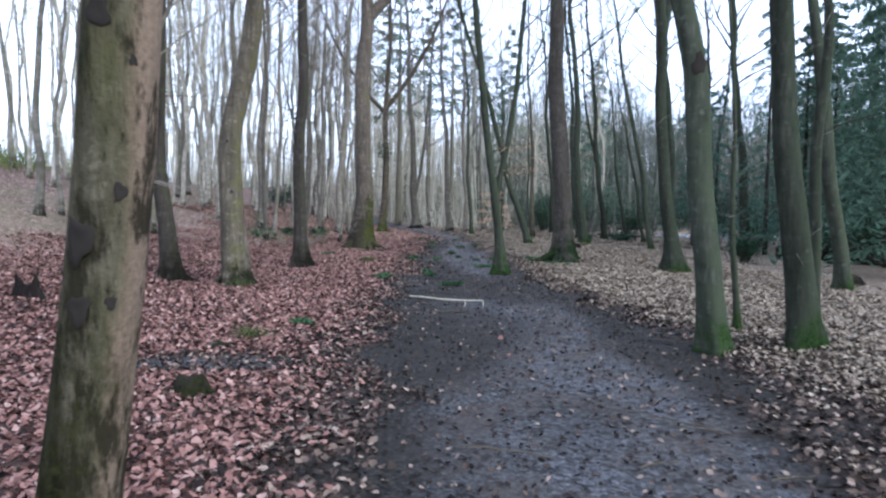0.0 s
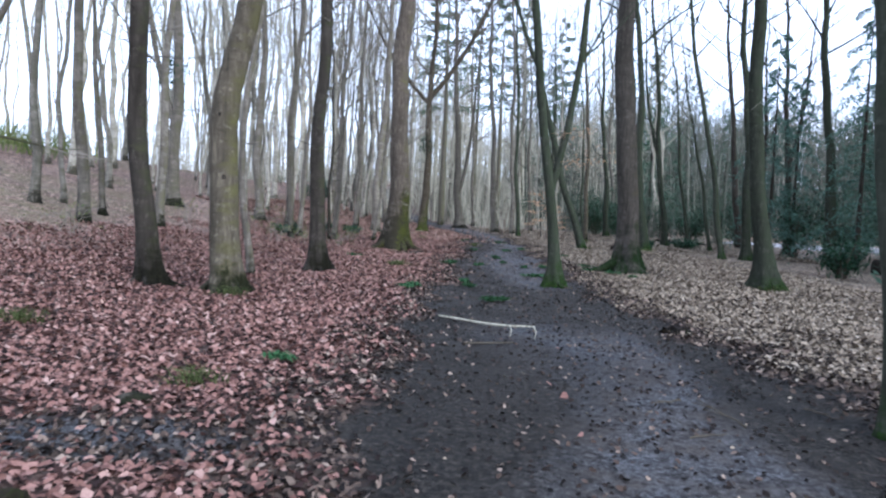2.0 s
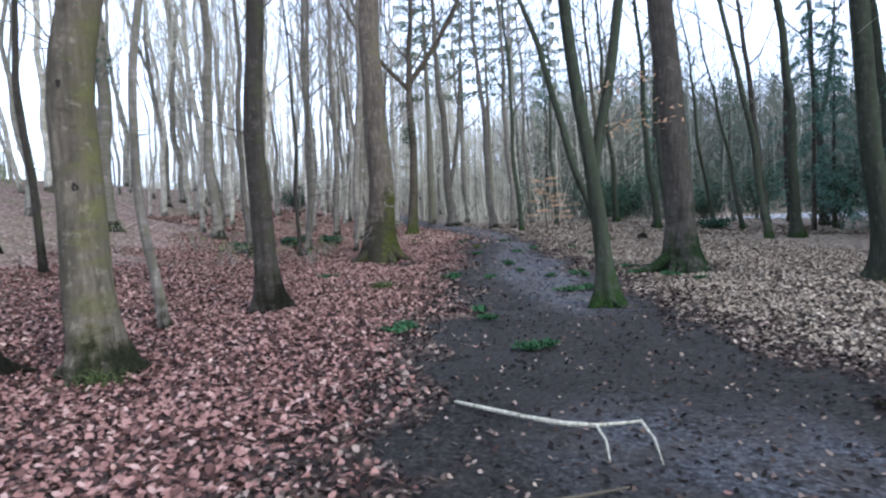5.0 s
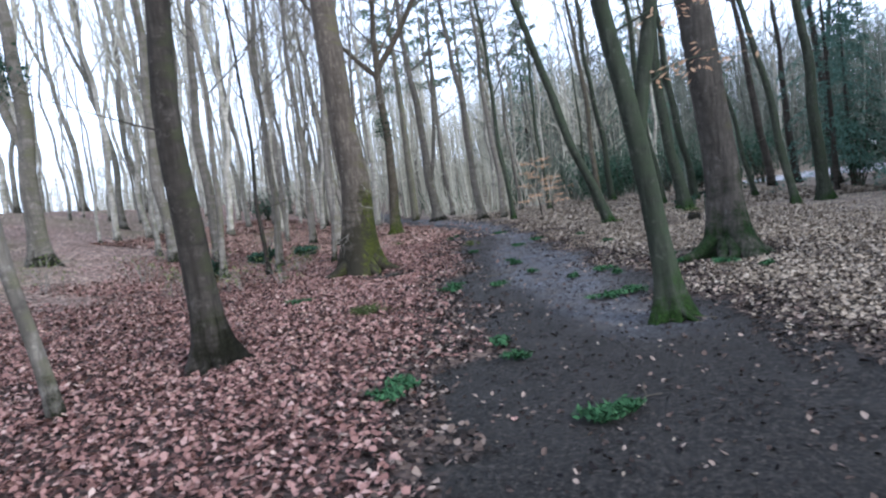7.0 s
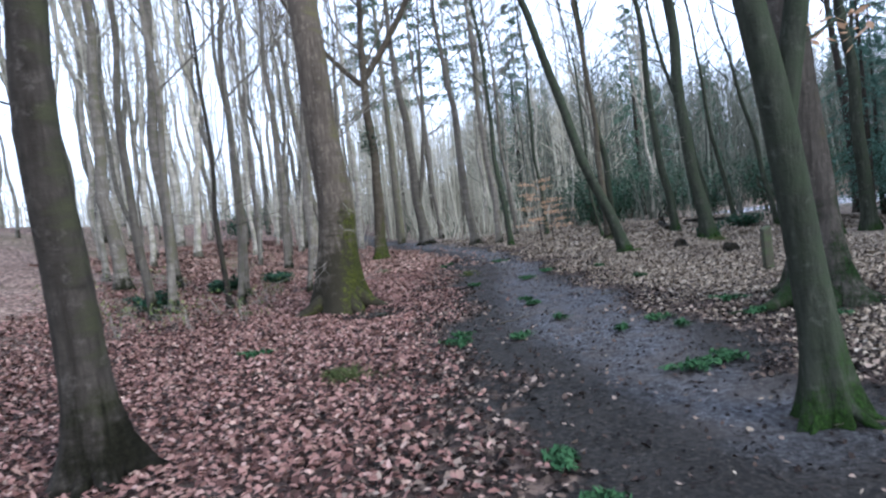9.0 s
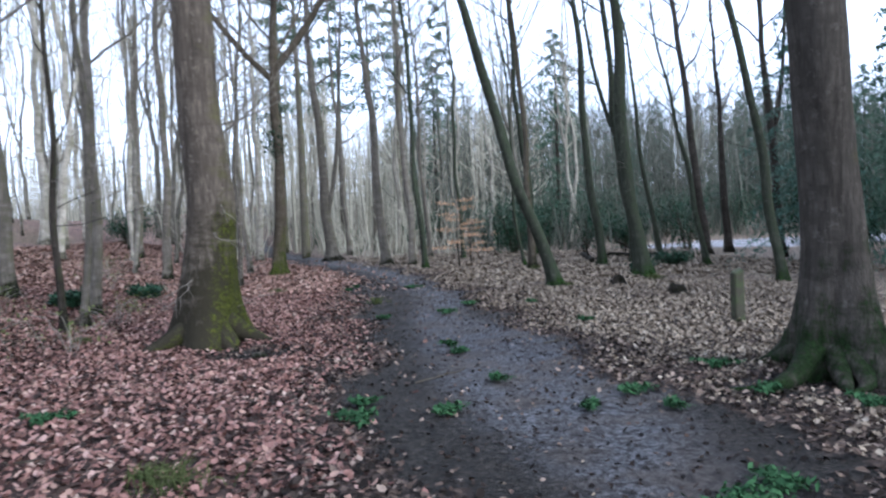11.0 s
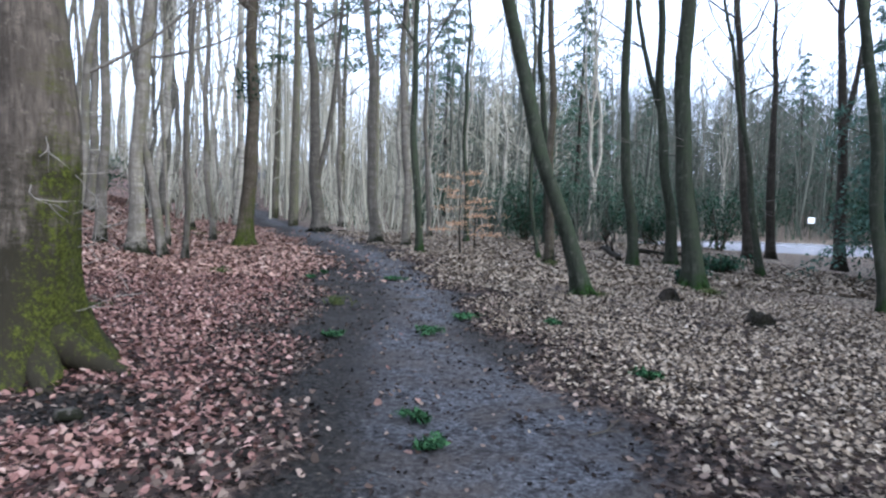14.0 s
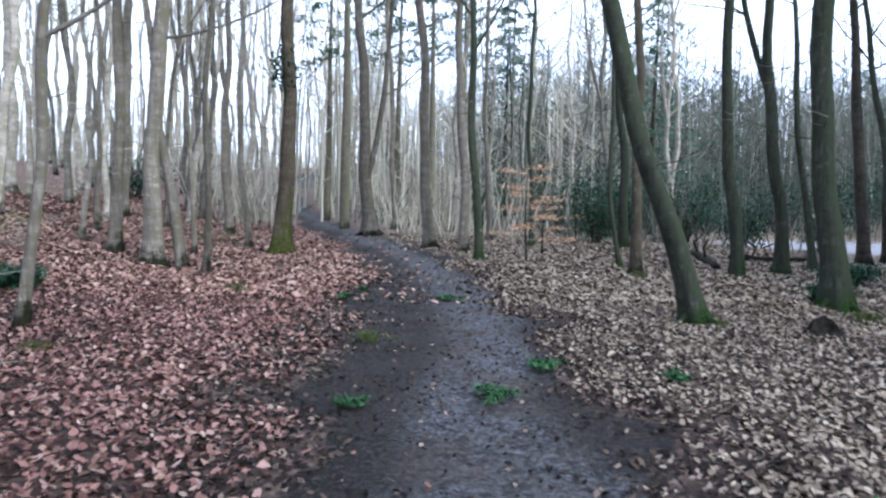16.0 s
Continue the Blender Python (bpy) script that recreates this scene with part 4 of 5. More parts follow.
for i, (hx, hy, hh) in enumerate(((11.4, 49.5, 4.2), (6.6, 53.0, 4.0), (10.5, 54.0, 4.6), (13.4, 60.5, 5.0), (17.5, 62.0, 5.2), (22.5, 63.5, 4.6), (28.0, 63.0, 5.0), (33.5, 61.5, 5.0), (38.5, 57.0, 5.0), (3.2, 56.0, 3.4))):
    holly(hx, hy, hh * 0.75, hh * 0.8, "dense dark holly thicket below bare trees", 60 + i, 2600)
for i, (hx, hy) in enumerate(((14.5, 24.5), (17, 30), (13.2, 33.5), (16.5, 36), (18.5, 26), (15, 45.5))):
    holly(hx, hy, 2.2 + 0.5 * (i % 3), 3.0, "dark evergreen thicket in the shade of the wood", 30 + i, 2400)

for i, (bx, by, bs) in enumerate(((-4.6, 23.4, 0.7), (-5.2, 22.6, 0.8), (-6.6, 26.0, 0.9), (-5.9, 21.6, 0.7), (-4.7, 26.0, 0.7), (-7.4, 23.4, 0.9), (-6.5, 30.6, 0.8), (-7.2, 33.0, 0.9), (-8.0, 15.5, 0.8), (-8.6, 22.0, 0.9))):
    bramble(bx, by, bs, 400 + i)

# ---- the wood beyond ----
SPRUCE = "dark green spruce closing the view behind bare trees"
spruces = [conifer("spruce_tree", 17.0, 27.0, 13, 0.17, SPRUCE, 51, spread=0.27, per=58, card=0.24, layers=60), conifer("spruce_tree", 15.5, 30.0, 10, 0.13, SPRUCE, 52, bare=0.03, spread=0.34, per=58, card=0.24, layers=60), conifer("spruce_tree", 12.3, 57.0, 14, 0.18, SPRUCE, 53, bare=0.1, spread=0.28, per=58, card=0.24, layers=60)]
HEMLOCK = "feathery blue-green conifer with fine drooping sprays"
for i, (hx, hy, hh) in enumerate(((11.2, 31.2, 9.0), (12.6, 27.2, 10.0), (13.4, 34.2, 8.0))):
    conifer("hemlock_tree", hx, hy, hh, 0.09, HEMLOCK, 70 + i, bare=0.1, spread=0.2, mat=HEMLOCK_NEEDLES, per=150, card=0.11, droop=0.55, layers=40)
PINE = "tall pine with an open blue-green crown above a bare trunk"
pines = [conifer("pine_tree", -3.4, 52.5, 21, 0.24, PINE, 61, bare=0.5, spread=0.30, mat=PINE_NEEDLES, bark_mat=BARK_PINE, per=80, card=0.28, droop=0.05, layers=26),
         conifer("pine_tree", 0.6, 57.0, 19, 0.2, PINE, 62, bare=0.45, spread=0.28, mat=PINE_NEEDLES, bark_mat=BARK_PINE, per=80, card=0.28, droop=0.1, layers=26)]

FARLABEL = "bare grey tree in the wood beyond the path"
far_kinds = []
for i in range(9):
    thin = i >= 5
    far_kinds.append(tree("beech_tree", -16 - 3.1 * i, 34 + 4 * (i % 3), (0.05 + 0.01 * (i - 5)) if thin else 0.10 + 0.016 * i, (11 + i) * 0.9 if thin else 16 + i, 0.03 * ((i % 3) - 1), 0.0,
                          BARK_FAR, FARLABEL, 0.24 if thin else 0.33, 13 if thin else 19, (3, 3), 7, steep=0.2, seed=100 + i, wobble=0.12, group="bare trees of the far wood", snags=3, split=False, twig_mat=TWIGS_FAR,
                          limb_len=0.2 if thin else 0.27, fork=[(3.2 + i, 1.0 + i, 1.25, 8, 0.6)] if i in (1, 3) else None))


def scatter_wood():
    rng = random.Random(77)
    taken = [(o.location.x, o.location.y) for o in scene.objects if o.type == "EMPTY"]

    def free(x, y, gap):
        if any((x - a) ** 2 + (y - b) ** 2 < gap * gap for a, b in taken):
            return False
        mid, half = path_mid(y)
        if abs(x - mid) < half + 0.9:
            return False
        if np.hypot((x - 25) / 11.5, (y - 53) / 6.5) < 1.12:
            return False
        return True

    def put(kinds, x, y, lo=0.85, hi=1.12, tilt=2.5):
        k = rng.choice(kinds)
        s = rng.uniform(lo, hi)
        ob = copy_thing(k, pose(x, y, float(land(x, y)), rng.uniform(-tilt, tilt), rng.uniform(-tilt, tilt), rng.uniform(0, 360)))
        ob.scale = (s, s, s)
        taken.append((x, y))

    made = 0
    while made < 84:
        x, y = rng.uniform(-34, -8.5), rng.uniform(12, 85)
        if (x < -13 and y < 22) or (x > -10.5 and y < 42) or not free(x, y, 1.4):
            continue
        put(far_kinds, x, y)
        made += 1
    made = 0
    while made < 84:
        x, y = rng.uniform(-12, 16), rng.uniform(47, 95)
        if not free(x, y, 1.3):
            continue
        low = x > -2 and y > 58
        put(far_kinds, x, y, 0.5 if low else 0.85, 0.72 if low else 1.1)
        made += 1
    made = 0
    while made < 46:
        x, y = rng.uniform(11, 46), rng.uniform(14, 92)
        if (x < 16 and y < 40) or (y < 44 and x - 11 < (y - 20) * 0.5 and x < 22) or not free(x, y, 1.6):
            continue
        put(far_kinds, x, y)
        made += 1
    made = 0
    while made < 62:
        x, y = rng.uniform(4, 60), rng.uniform(18, 105)
        far_side = y > 62 or x > 38 or (x > 17 and y < 38)
        if not far_side or not free(x, y, 2.0):
            continue
        put(spruces, x, y, 0.68, 1.05, 1.0)
        made += 1
    made = 0
    while made < 18:
        x, y = rng.uniform(-17, -5), rng.uniform(44, 80)
        if free(x, y, 1.2):
            put(far_kinds, x, y)
            made += 1
    for x, y in ((12.5, 19.0), (14.5, 22.6), (16.2, 25.0), (18.2, 29.5), (15.8, 20.0), (18.5, 33.0), (20.2, 36.5), (21.0, 31.0), (22.8, 40.0), (19.6, 26.4), (24.0, 36.0), (18.0, 22.6), (26.0, 43.0), (22.0, 27.0), (13.6, 16.5)):
        put(spruces, x, y, 0.8, 1.1, 1.5)
    for x, y in ((-5.2, 60.0), (2.6, 63.0), (-1.5, 66.0), (6.5, 70.0)):
        put(pines, x, y, 0.9, 1.1, 1.0)
    made = 0
    while made < 34:
        x, y = rng.uniform(-17, -6.6), rng.uniform(25, 47)
        if free(x, y, 1.1):
            put(far_kinds[5:] + far_kinds[:2], x, y, 0.8, 1.1, 3.0)
            made += 1
    made = 0
    while made < 26:
        x, y = rng.uniform(-22, 24), rng.uniform(-26, -3)
        if free(x, y, 2.0) and math.hypot(x, y) > 4:
            put(far_kinds, x, y)
            made += 1


scatter_wood()


def far_woods(name, mat, label, seed, count, x0, x1, shoots, tall):
    """Countless far stems and brushwood that close the view."""
    rng = np.random.RandomState(seed)
    bag = Bag()
    m = 0
    while m < count:
        x, y = rng.uniform(x0, x1), 58 + 80 * rng.uniform() ** 1.3
        if (x < -10 and y < 92) or (12 < x < 39 and y < 63) or rng.uniform() > 0.2 + sstep(x0 - 1, x0 + 12, x):
            continue
        hgt = rng.uniform(0.55, 1.0) * tall * (0.68 if x > -2 else 1.0)
        r = rng.uniform(0.04, 0.12)
        g = float(land(x, y))
        lx, ly = rng.normal(0, 0.05, 2)
        zs = np.array([-0.3, hgt * 0.4, hgt * 0.8, hgt])
        bag.tube(np.stack([x + lx * zs + rng.normal(0, 0.1, 4), y + ly * zs, g + zs], -1), r * np.array([1, 0.75, 0.4, 0.05]), 3)
        for _ in range(shoots):
            h = hgt * rng.uniform(0.15, 0.97)
            a, ln = rng.uniform(0, 6.28), rng.uniform(0.9, 3.2)
            p = np.array([x + lx * h, y + ly * h, g + h])
            bag.tube([p, p + np.array([math.cos(a), math.sin(a), 0.6]) * ln * 0.5, p + np.array([math.cos(a), math.sin(a), 0.9]) * ln], [0.035, 0.025, 0.008], 3)
        m += 1
    tagged(bag.object(name, mat), label, "woodland", kind="stuff")


def brushwood(name, mat, count, label, seed, lo, hi, spread, crest=False, x0=-45, x1=60):
    """Low undergrowth between the far trees: sheaves of thin upright shoots."""
    rng = np.random.RandomState(seed)
    bag = Bag()
    m = 0
    while m < count:
        x, y = rng.uniform(x0, x1), 46 + 80 * rng.uniform() ** 1.3
        if crest:
            x, y = rng.uniform(-34, -17), rng.uniform(8, 34)
        mid, half = path_mid(y)
        if not crest and (abs(x - mid) < half + 1.5 or np.hypot((x - 25) / 11.5, (y - 53) / 6.5) < 1.25 or (x < -9 and y < 66)):
            continue
        g = float(land(x, y))
        for _ in range(8):
            a, ln = rng.uniform(0, 6.28), rng.uniform(lo, hi)
            q = np.array([x + rng.normal(0, spread), y + rng.normal(0, spread), g - 0.05])
            w = np.array([math.cos(a) * 0.35, math.sin(a) * 0.35, 1.0])
            bag.tube([q, q + w * ln * 0.5, q + w * ln + np.array([rng.normal(0, 0.3), rng.normal(0, 0.3), 0])], [0.028, 0.02, 0.006], 3)
        m += 1
    tagged(bag.object(name, mat), label, "undergrowth", kind="stuff")


far_woods("far_woods", TWIGS_FAR, "dense far woodland of countless bare stems, haze in their colour", 5, 850, -75, 14, 8, 16)
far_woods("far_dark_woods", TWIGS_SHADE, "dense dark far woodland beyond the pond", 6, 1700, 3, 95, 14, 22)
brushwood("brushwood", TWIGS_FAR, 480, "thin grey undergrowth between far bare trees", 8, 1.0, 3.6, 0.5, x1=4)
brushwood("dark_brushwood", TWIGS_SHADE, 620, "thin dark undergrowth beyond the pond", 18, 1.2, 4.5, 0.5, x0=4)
brushwood("crest_scrub", GRASS_GREEN, 420, "dull green scrub along the crest of the bank", 10, 0.4, 1.2, 0.35, True)
brushwood("evergreen_brushwood", HOLLY_LEAF, 300, "dark green undergrowth between far bare trees", 9, 0.8, 2.2, 0.6)


# ---- small things by the path ----
def fallen_branch(pts, radii, label, prongs=(), mat=None, name="fallen_branch"):
    ob = empty(name, pts[0][0], pts[0][1])
    base = np.array(ob.location)
    stem = Bag()
    way = [np.array([x, y, float(land(x, y)) - 0.03 + z]) - base for x, y, z in pts]
    stem.tube(way, radii, 8)
    stem.object("stem", mat or PALE_WOOD, ob)
    for a, b, r in prongs:
        side = Bag()
        side.tube([np.array([x, y, float(land(x, y)) - 0.03 + z]) - base for x, y, z in (a, ((a[0] + b[0]) / 2 + 0.02, (a[1] + b[1]) / 2, (a[2] + b[2]) / 2 + 0.01), b)], [r, r * 0.8, r * 0.5], 7)
        side.object("side_shoot", mat or PALE_WOOD, ob)
    return tagged(ob, label, "branch")


fallen_branch([(-0.55, 11.5, 0.02), (-0.3, 11.25, 0.03), (-0.07, 11.05, 0.03), (0.15, 10.88, 0.04), (0.35, 10.81, 0.05), (0.64, 10.89, 0.05)], [0.012, 0.017, 0.015, 0.018, 0.013, 0.009],
              "pale peeled forked branch lying across the mud path", [((0.34, 10.81, 0.05), (0.33, 10.3, 0.02), 0.010), ((0.63, 10.89, 0.05), (0.6, 10.25, 0.02), 0.010)])
fallen_branch([(-0.16, 9.8, 0.02), (0.1, 9.86, 0.025), (0.36, 9.97, 0.02)], [0.008, 0.01, 0.006], "thin brown twig lying on the mud path", mat=TWIGS_DARK)


def fallen_log(a, b, r, label, seed):
    rng = random.Random(seed)
    ob = empty("fallen_log", a[0], a[1])
    base = np.array(ob.location)
    bag = Bag()
    pts, radii = [], []
    for k in range(9):
        f = k / 8
        x, y = a[0] + (b[0] - a[0]) * f + rng.uniform(-0.06, 0.06), a[1] + (b[1] - a[1]) * f + rng.uniform(-0.06, 0.06)
        pts.append(np.array([x, y, float(land(x, y)) + r * 0.7]) - base)
        radii.append(r * (1 - 0.35 * f) * rng.uniform(0.9, 1.1))
    pts, radii = [pts[0]] + pts + [pts[-1]], [0.001] + radii + [0.001]
    bag.tube(pts, radii, 10)
    bag.object("stem", BARK_DARK, ob)
    for k in (3, 5):
        s = Bag()
        s.tube([pts[k], pts[k] + np.array([rng.uniform(-0.3, 0.3), rng.uniform(-0.3, 0.3), 0.35]), pts[k] + np.array([rng.uniform(-0.5, 0.5), rng.uniform(-0.5, 0.5), 0.6])], [r * 0.35, r * 0.25, r * 0.1], 6)
        s.object("broken_limb", BARK_DARK, ob)
    return tagged(ob, label, "log")


fallen_log((8.2, 40.6), (6.9, 35.9), 0.13, "dark fallen log lying on leaves near the pond", 1)
fallen_log((8.7, 39.3), (11.6, 40.4), 0.11, "dark fallen log lying on leaves near the pond", 2)
fallen_log((12.4, 25.6), (15.2, 25.2), 0.3, "thick dark fallen trunk in the shade", 3)
fallen_log((12.8, 23.0), (16.0, 24.2), 0.2, "dark fallen branch wood in the shade", 4)


def stump(x, y, r, hgt, label, mat, seed, ragged=0.18):
    """A broken, ragged stump with root lobes."""
    rng = random.Random(seed)
    ob = empty("tree_stump", x, y)
    bm = bmesh.new()
    k = 18
    rings = []
    for z, s in ((-0.1, 1.7), (0.0, 1.45), (0.3, 1.1), (0.75, 0.95), (1.0, 0.8)):
        ring = []
        for i in range(k):
            a = i * 2 * math.pi / k
            rr = r * s * (1 + 0.16 * math.sin(4 * a + seed) * (1.4 - z) + rng.uniform(-0.05, 0.05))
            zz = z * hgt if z < 1 else hgt * (1 + ragged * math.sin(2 * a + seed) + rng.uniform(-0.12, 0.12))
            ring.append(bm.verts.new((rr * math.cos(a), rr * math.sin(a), zz)))
        rings.append(ring)
    for lo, hi in zip(rings, rings[1:]):
        for i in range(k):
            bm.faces.new((lo[i], lo[(i + 1) % k], hi[(i + 1) % k], hi[i]))
    tip = bm.verts.new((0, 0, hgt * (0.85 - ragged)))
    for i in range(k):
        bm.faces.new((rings[-1][i], rings[-1][(i + 1) % k], tip))
    me = bpy.data.meshes.new("stump")
    bm.to_mesh(me)
    bm.free()
    me.materials.append(mat)
    body = new("stump_body", me)
    body.parent = ob
    return tagged(ob, label, "stump")


stump(-5.6, 9.3, 0.15, 0.24, "dark rotten stump among russet leaves", BARK_ROTTEN, 1, 0.45)
stump(-1.95, 5.35, 0.125, 0.14, "low moss-topped stump in fallen leaves", BARK_STUMP, 2)
stump(2.38, 11.1, 0.1, 0.07, "small dark root stub beside the path", BARK_ROTTEN, 3)
stump(5.03, 26.1, 0.15, 0.16, "low mossy stump on tan leaves", BARK_DARK, 4)
stump(9.3, 15.8, 0.25, 0.22, "dark rotten stump in the shade", BARK_DARK, 5)
stump(4.55, 27.75, 0.15, 0.16, "low dark stump on tan leaves", BARK_DARK, 6)


def wooden_post(x, y):
    ob = empty("wooden_post", x, y)
    bm = bmesh.new()
    bmesh.ops.create_cube(bm, size=1)
    for v in bm.verts:
        top = v.co.z > 0
        v.co = Vector((v.co.x * 0.135, v.co.y * 0.13, 0.68 + v.co.y * 0.03 + v.co.x * 0.05 if top else -0.2))
    bmesh.ops.bevel(bm, geom=list(bm.edges), offset=0.012, segments=2, affect="EDGES")
    me = bpy.data.meshes.new("post")
    bm.to_mesh(me)
    bm.free()
    me.materials.append(POST_WOOD)
    o = new("post_body", me)
    o.parent = ob
    return tagged(ob, "short weathered square wooden post with green algae", "post")


wooden_post(4.17, 22.6)


def notice_board(x, y):
    ob = empty("notice_board", x, y)
    for name, size, at, mat in (("board", (0.5, 0.03, 0.4), (0, 0, 1.3), SIGN_WHITE), ("leg", (0.06, 0.06, 1.5), (0, 0.05, 0.55), POST_WOOD)):
        bm = bmesh.new()
        bmesh.ops.create_cube(bm, size=1)
        for v in bm.verts:
            v.co = Vector((v.co.x * size[0] + at[0], v.co.y * size[1] + at[1], v.co.z * size[2] + at[2]))
        bmesh.ops.bevel(bm, geom=list(bm.edges), offset=0.006, segments=1, affect="EDGES")
        me = bpy.data.meshes.new(name)
        bm.to_mesh(me)
        bm.free()
        me.materials.append(mat)
        o = new(name, me)
        o.parent = ob
    return tagged(ob, "small white notice board on a post beyond the pond", "sign")


notice_board(30.5, 62.0)


def green_sprig(seed, size):
    """A torn-off evergreen spray: a stalk, side stalks and flat needles."""
    rng, nrg = random.Random(seed), np.random.RandomState(seed)
    ob = new("evergreen_sprig")
    stalk, needles = Bag(), Bag()
    for j in range(4):
        a0 = rng.uniform(0, 6.28) if j else 0.3
        tip = np.array([math.cos(a0), math.sin(a0), 0]) * size * (1 if j == 0 else rng.uniform(0.5, 0.9))
        stalk.tube([np.array([0, 0, 0.015]), tip * 0.5 + np.array([0, 0, 0.05]), tip + np.array([0, 0, 0.02])], [0.006, 0.005, 0.002], 4)
        f = nrg.uniform(0.05, 1.05, 70)
        c = tip[None] * f[:, None] + np.array([0, 0, 0.03]) + nrg.normal(0, 1, (70, 3)) * (size * 0.16, size * 0.16, 0.012)
        c[:, 2] = c[:, 2].clip(0.008) + 0.02
        scatter_cards(needles, nrg, c, 0.055, 0.5)
    stalk.object("stalk", TWIGS_GREEN, ob)
    needles.object("needles", SPRIG_GREEN, ob, smooth=False)
    return tagged(ob, "fresh green evergreen sprig fallen on the path", "sprig", "fallen evergreen sprigs")


sprig_kinds = [green_sprig(200 + i, s) for i, s in enumerate((0.19, 0.14, 0.22))]
SPRIGS = [(-0.22, 19.35), (0.42, 20.26), (1.0, 17.2), (-0.32, 15.51), (-0.28, 14.97), (-1.29, 14.19), (0.1, 13.19), (0.35, 21.78), (-0.85, 19.26), (1.38, 19.54),
          (1.49, 18.95), (-3.28, 19.74), (-0.96, 30.27), (0.26, 22.37), (1.19, 26.34), (2.28, 23.24), (-0.37, 25.12), (0.66, 25.38), (-1.75, 8.57),
          (0.87, 19.1), (2.5, 20.15), (2.47, 19.15), (-0.79, 31.15), (0.51, 30.4), (2.15, 25.83), (-0.8, 19.68), (1.34, 17.35), (-1.2, 14.5), (3.18, 18.05), (2.85, 18.55), (0.3, 13.3)]
for i, (sx, sy) in enumerate(SPRIGS):
    m = pose(sx, sy, float(land(sx, sy)) - 0.035 * float(mud_share(sx, sy)), 0, 0, i * 77)
    if i < 3:
        sprig_kinds[i].matrix_basis = m
    else:
        copy_thing(sprig_kinds[i % 3], m)


def stone(x, y, size, seed):
    rng = random.Random(seed)
    ob = empty("stone", x, y)
    bm = bmesh.new()
    bmesh.ops.create_icosphere(bm, subdivisions=3, radius=1)
    for v in bm.verts:
        k = 1 + 0.22 * noise.noise(v.co * 1.3 + Vector((seed, 0, 0))) + 0.06 * noise.noise(v.co * 4)
        v.co = Vector((v.co.x * size * k, v.co.y * size * 0.75 * k, v.co.z * size * 0.42 * k + size * 0.15))
    for f in bm.faces:
        f.smooth = True
    me = bpy.data.meshes.new("stone_body")
    bm.to_mesh(me)
    bm.free()
    me.materials.append(BARK_GREY)
    o = new("stone_body", me)
    o.parent = ob
    return tagged(ob, "grey mossy stone half sunk in leaf litter", "stone")


stone(-2.35, 7.2, 0.13, 1)
stone(-2.0, 22.4, 0.1, 3)


def loose_twig(seed, length):
    rng = random.Random(seed)
    ob = new("loose_twig")
    bag = Bag()
    p, a, pts = np.zeros(3), 0.0, []
    for k in range(6):
        pts.append(p + np.array([0, 0, 0.02 + 0.008 * (k % 2)]))
        p = p + np.array([math.cos(a), math.sin(a), 0]) * length / 5
        a += rng.uniform(-0.35, 0.35)
    bag.tube(pts, np.linspace(0.007, 0.003, 6), 5)
    bag.object("stem", TWIGS_DARK, ob)
    for k in (2, 3):
        s, w = Bag(), rng.choice((-1, 1)) * 0.8
        s.tube([pts[k], pts[k] + np.array([math.cos(w), math.sin(w), 0.05]) * length * 0.25], [0.004, 0.002], 4)
        s.object("side_shoot", TWIGS_DARK, ob)
    return tagged(ob, "thin dark twig lying on the ground", "twig", "loose twigs on the woodland floor")


twig_kinds = [loose_twig(500 + i, s) for i, s in enumerate((0.45, 0.7, 0.3))]
twig_rng = random.Random(9)
for i in range(46):
    tx, ty = twig_rng.uniform(-4.5, 6.0), twig_rng.uniform(3.5, 30)
    m = pose(tx, ty, float(land(tx, ty)) - 0.035 * float(mud_share(tx, ty)), 0, 0, twig_rng.uniform(0, 360))
    if i < 3:
        twig_kinds[i].matrix_basis = m
    else:
        copy_thing(twig_kinds[i % 3], m)


def grass_tuft(seed, size):
    """A tuft of thin bent blades."""
    nrg = np.random.RandomState(seed)
    ob = new("grass_tuft")
    bag = Bag()
    for _ in range(90):
        a, d = nrg.uniform(0, 6.28), np.abs(nrg.normal(0, 0.45)) * size
        ln, lean_ = size * nrg.uniform(0.35, 0.8), nrg.uniform(0, 6.28)
        p = np.array([math.cos(a) * d, math.sin(a) * d, -0.01])
        tip = p + np.array([math.cos(lean_) * ln * 0.6, math.sin(lean_) * ln * 0.6, ln * 0.7])
        mid_ = p + np.array([math.cos(lean_) * ln * 0.2, math.sin(lean_) * ln * 0.2, ln * 0.55])
        bag.tube([p, mid_, tip], [0.005, 0.004, 0.001], 3)
    tagged(bag.object("grass", TUFT_GREEN, ob), kind="stuff")
    return tagged(ob, "small tuft of winter grass and moss", "grass tuft", "grass tufts on the woodland floor")


tuft_kinds = [grass_tuft(700 + i, s) for i, s in enumerate((0.22, 0.3))]
TUFTS = [(5.62, 16.95), (5.9, 17.0), (3.75, 28.6), (5.95, 29.2), (6.15, 29.4), (4.3, 33.5), (-5.2, 40.6), (-5.7, 41.4), (-4.9, 41.8), (-6.1, 40.2), (-5.4, 39.6), (-3.6, 12.2), (-4.6, 24.1), (-1.9, 18.15), (-2.1, 18.3), (-2.14, 7.72), (-4.95, 9.35), (-4.75, 9.45), (-0.45, 27.3), (-2.6, 30.5), (-3.4, 26.6)]
for i, (gx_, gy_) in enumerate(TUFTS):
    m = pose(gx_, gy_, float(land(gx_, gy_)), 0, 0, i * 61)
    if i < 2:
        tuft_kinds[i].matrix_basis = m
    else:
        copy_thing(tuft_kinds[i % 2], m)


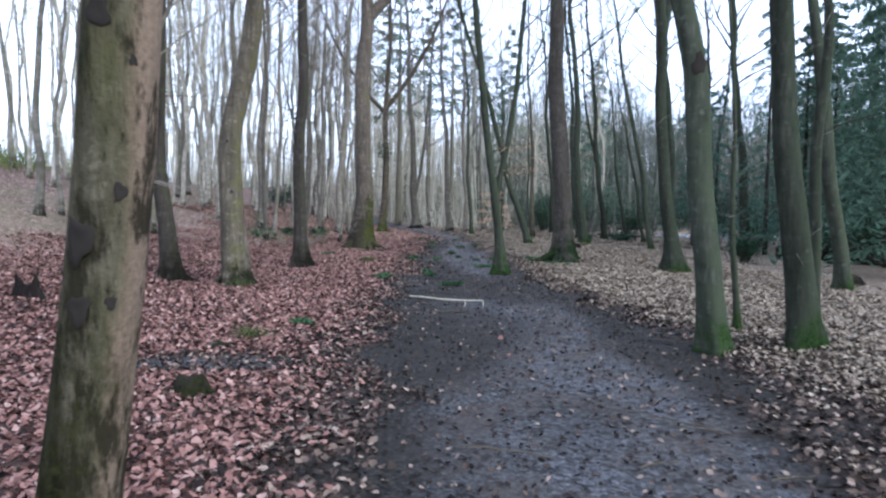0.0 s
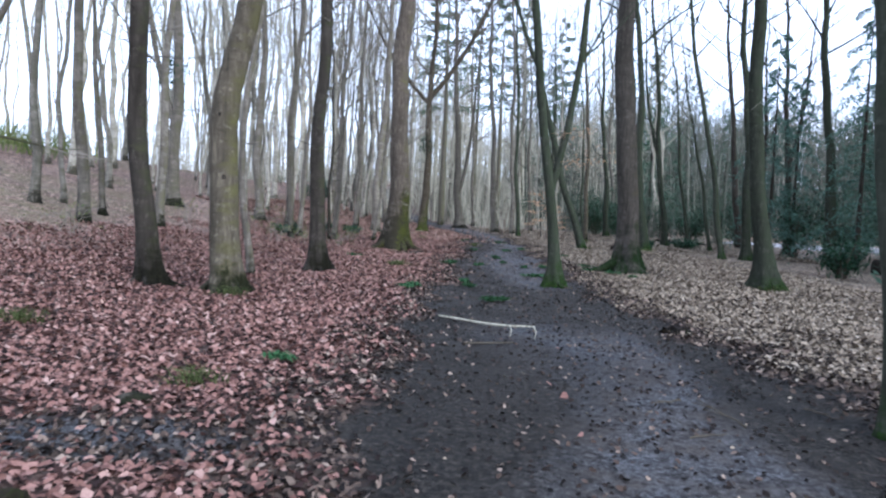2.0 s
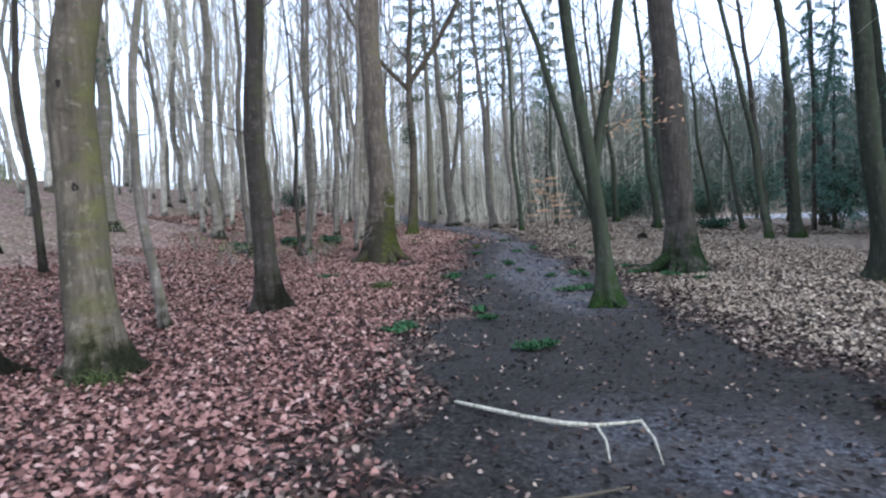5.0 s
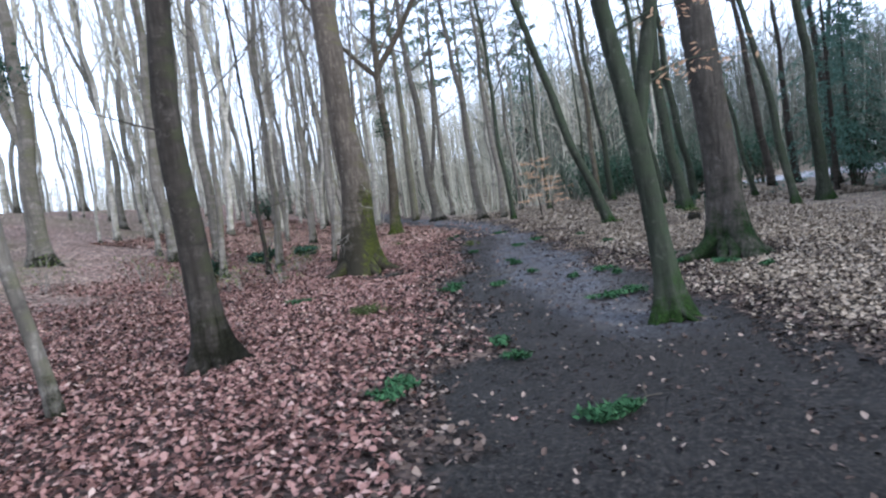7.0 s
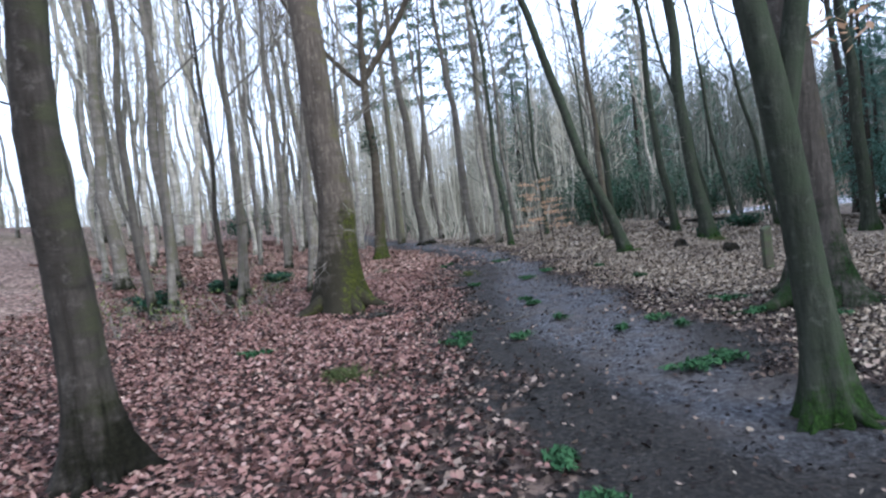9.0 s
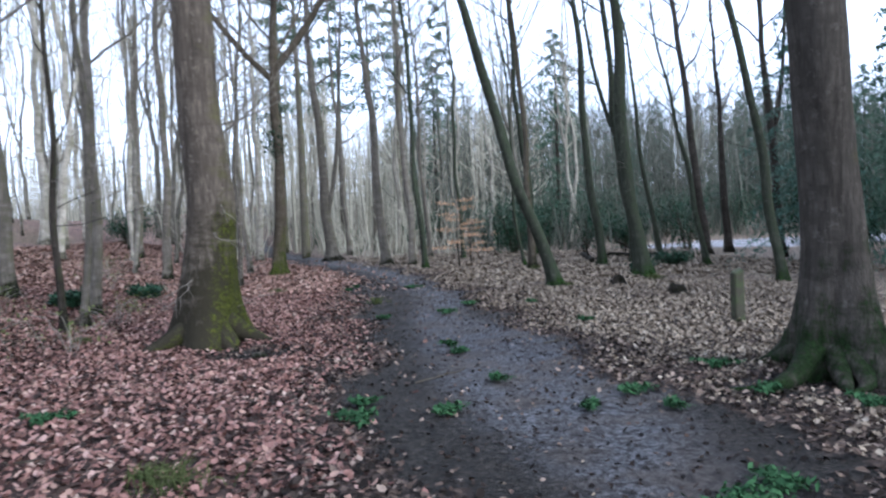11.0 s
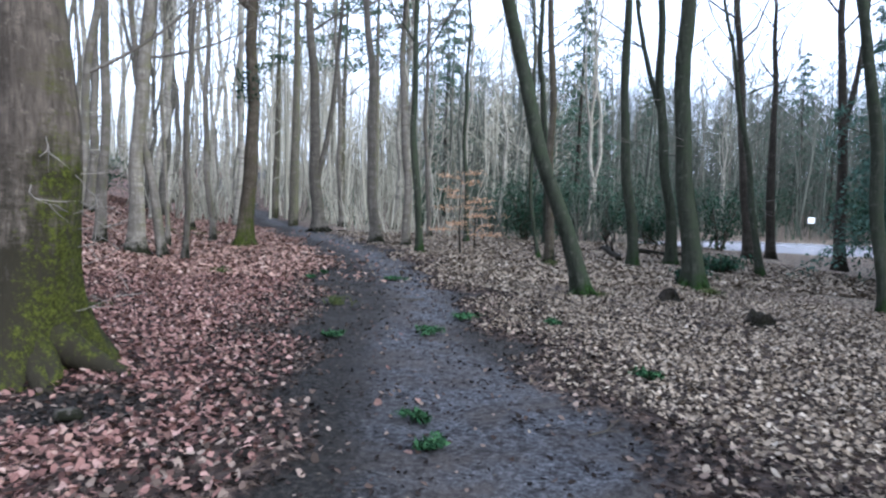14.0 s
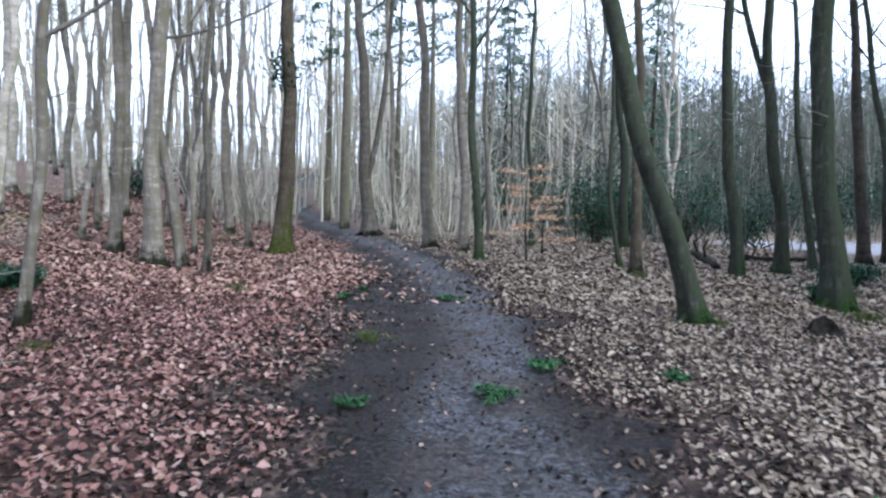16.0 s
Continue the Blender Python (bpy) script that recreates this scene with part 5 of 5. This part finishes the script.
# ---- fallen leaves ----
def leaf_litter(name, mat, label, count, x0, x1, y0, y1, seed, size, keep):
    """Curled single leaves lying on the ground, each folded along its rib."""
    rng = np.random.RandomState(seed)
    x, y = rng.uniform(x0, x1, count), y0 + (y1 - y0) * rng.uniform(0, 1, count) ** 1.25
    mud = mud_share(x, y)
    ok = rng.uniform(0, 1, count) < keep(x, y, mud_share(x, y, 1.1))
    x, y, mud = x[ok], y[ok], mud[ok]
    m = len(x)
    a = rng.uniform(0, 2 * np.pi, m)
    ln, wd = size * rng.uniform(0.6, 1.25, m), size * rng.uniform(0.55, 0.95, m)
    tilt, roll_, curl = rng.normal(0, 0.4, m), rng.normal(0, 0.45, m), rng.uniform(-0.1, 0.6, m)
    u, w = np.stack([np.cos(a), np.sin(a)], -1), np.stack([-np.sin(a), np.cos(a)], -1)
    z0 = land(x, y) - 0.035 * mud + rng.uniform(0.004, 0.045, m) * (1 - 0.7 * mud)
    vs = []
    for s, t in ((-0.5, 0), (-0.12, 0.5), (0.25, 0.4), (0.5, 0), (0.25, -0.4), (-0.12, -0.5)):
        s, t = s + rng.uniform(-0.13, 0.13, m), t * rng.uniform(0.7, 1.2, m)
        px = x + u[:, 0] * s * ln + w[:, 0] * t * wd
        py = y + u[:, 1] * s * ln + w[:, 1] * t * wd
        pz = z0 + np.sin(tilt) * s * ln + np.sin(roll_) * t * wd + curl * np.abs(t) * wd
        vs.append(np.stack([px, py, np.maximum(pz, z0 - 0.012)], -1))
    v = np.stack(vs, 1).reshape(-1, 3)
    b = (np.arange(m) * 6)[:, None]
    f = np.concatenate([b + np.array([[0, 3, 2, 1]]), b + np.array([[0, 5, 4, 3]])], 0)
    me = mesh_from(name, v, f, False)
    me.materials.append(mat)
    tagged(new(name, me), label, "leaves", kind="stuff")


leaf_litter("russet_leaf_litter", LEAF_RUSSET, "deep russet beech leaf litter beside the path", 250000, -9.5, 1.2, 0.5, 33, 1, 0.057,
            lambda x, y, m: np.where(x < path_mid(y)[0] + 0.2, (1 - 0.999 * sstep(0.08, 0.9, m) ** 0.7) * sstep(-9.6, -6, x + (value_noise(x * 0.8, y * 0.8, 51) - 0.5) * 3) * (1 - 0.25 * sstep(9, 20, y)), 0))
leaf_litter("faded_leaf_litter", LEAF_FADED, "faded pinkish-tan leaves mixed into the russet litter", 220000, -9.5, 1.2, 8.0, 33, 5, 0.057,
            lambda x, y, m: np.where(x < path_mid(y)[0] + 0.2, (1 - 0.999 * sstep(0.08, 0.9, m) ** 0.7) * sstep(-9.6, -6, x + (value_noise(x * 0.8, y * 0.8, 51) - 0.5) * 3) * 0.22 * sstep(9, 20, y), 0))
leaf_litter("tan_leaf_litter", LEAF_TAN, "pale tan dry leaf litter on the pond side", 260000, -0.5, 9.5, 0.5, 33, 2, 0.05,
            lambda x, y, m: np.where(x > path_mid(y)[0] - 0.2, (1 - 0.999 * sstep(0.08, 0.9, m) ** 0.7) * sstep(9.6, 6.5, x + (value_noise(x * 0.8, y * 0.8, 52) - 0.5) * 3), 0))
leaf_litter("edge_leaf_mulch", LEAF_EDGE, "dark broken leaves trodden in along the path's edges", 110000, -4.5, 5.0, 2.5, 36, 8, 0.058,
            lambda x, y, m: np.where((m > 0.12) & (m < 0.93), 0.75 * np.sin(np.pi * np.clip((m - 0.1) / 0.85, 0, 1)) ** 0.7, 0.0))
leaf_litter("path_leaves", LEAF_TAN, "single pale leaves trodden into the mud path", 1500, -2.5, 3.5, 1.0, 38, 3, 0.027, lambda x, y, m: np.where(m > 0.6, 0.5, 0.0))
leaf_litter("path_debris", LEAF_MULCH, "dark leaf scraps and bark chips in the mud", 60000, -3.2, 4.6, 2.5, 34, 4, 0.042, lambda x, y, m: np.where(m > 0.08, np.where(m > 0.85, 0.32, 0.9), 0.0))
leaf_litter("far_russet_litter", LEAF_FADED, "far russet leaf litter up to the bend of the path", 70000, -12, 1.5, 30, 50, 6, 0.1,
            lambda x, y, m: np.where(x < path_mid(y)[0] + 0.2, (1 - 0.97 * sstep(0.1, 0.97, m)) * 0.8, 0))
leaf_litter("far_tan_litter", LEAF_TAN, "far tan leaf litter towards the pond", 70000, -4, 13, 30, 47, 7, 0.1,
            lambda x, y, m: np.where(x > path_mid(y)[0] - 0.2, (1 - 0.97 * sstep(0.1, 0.97, m)) * 0.8, 0))
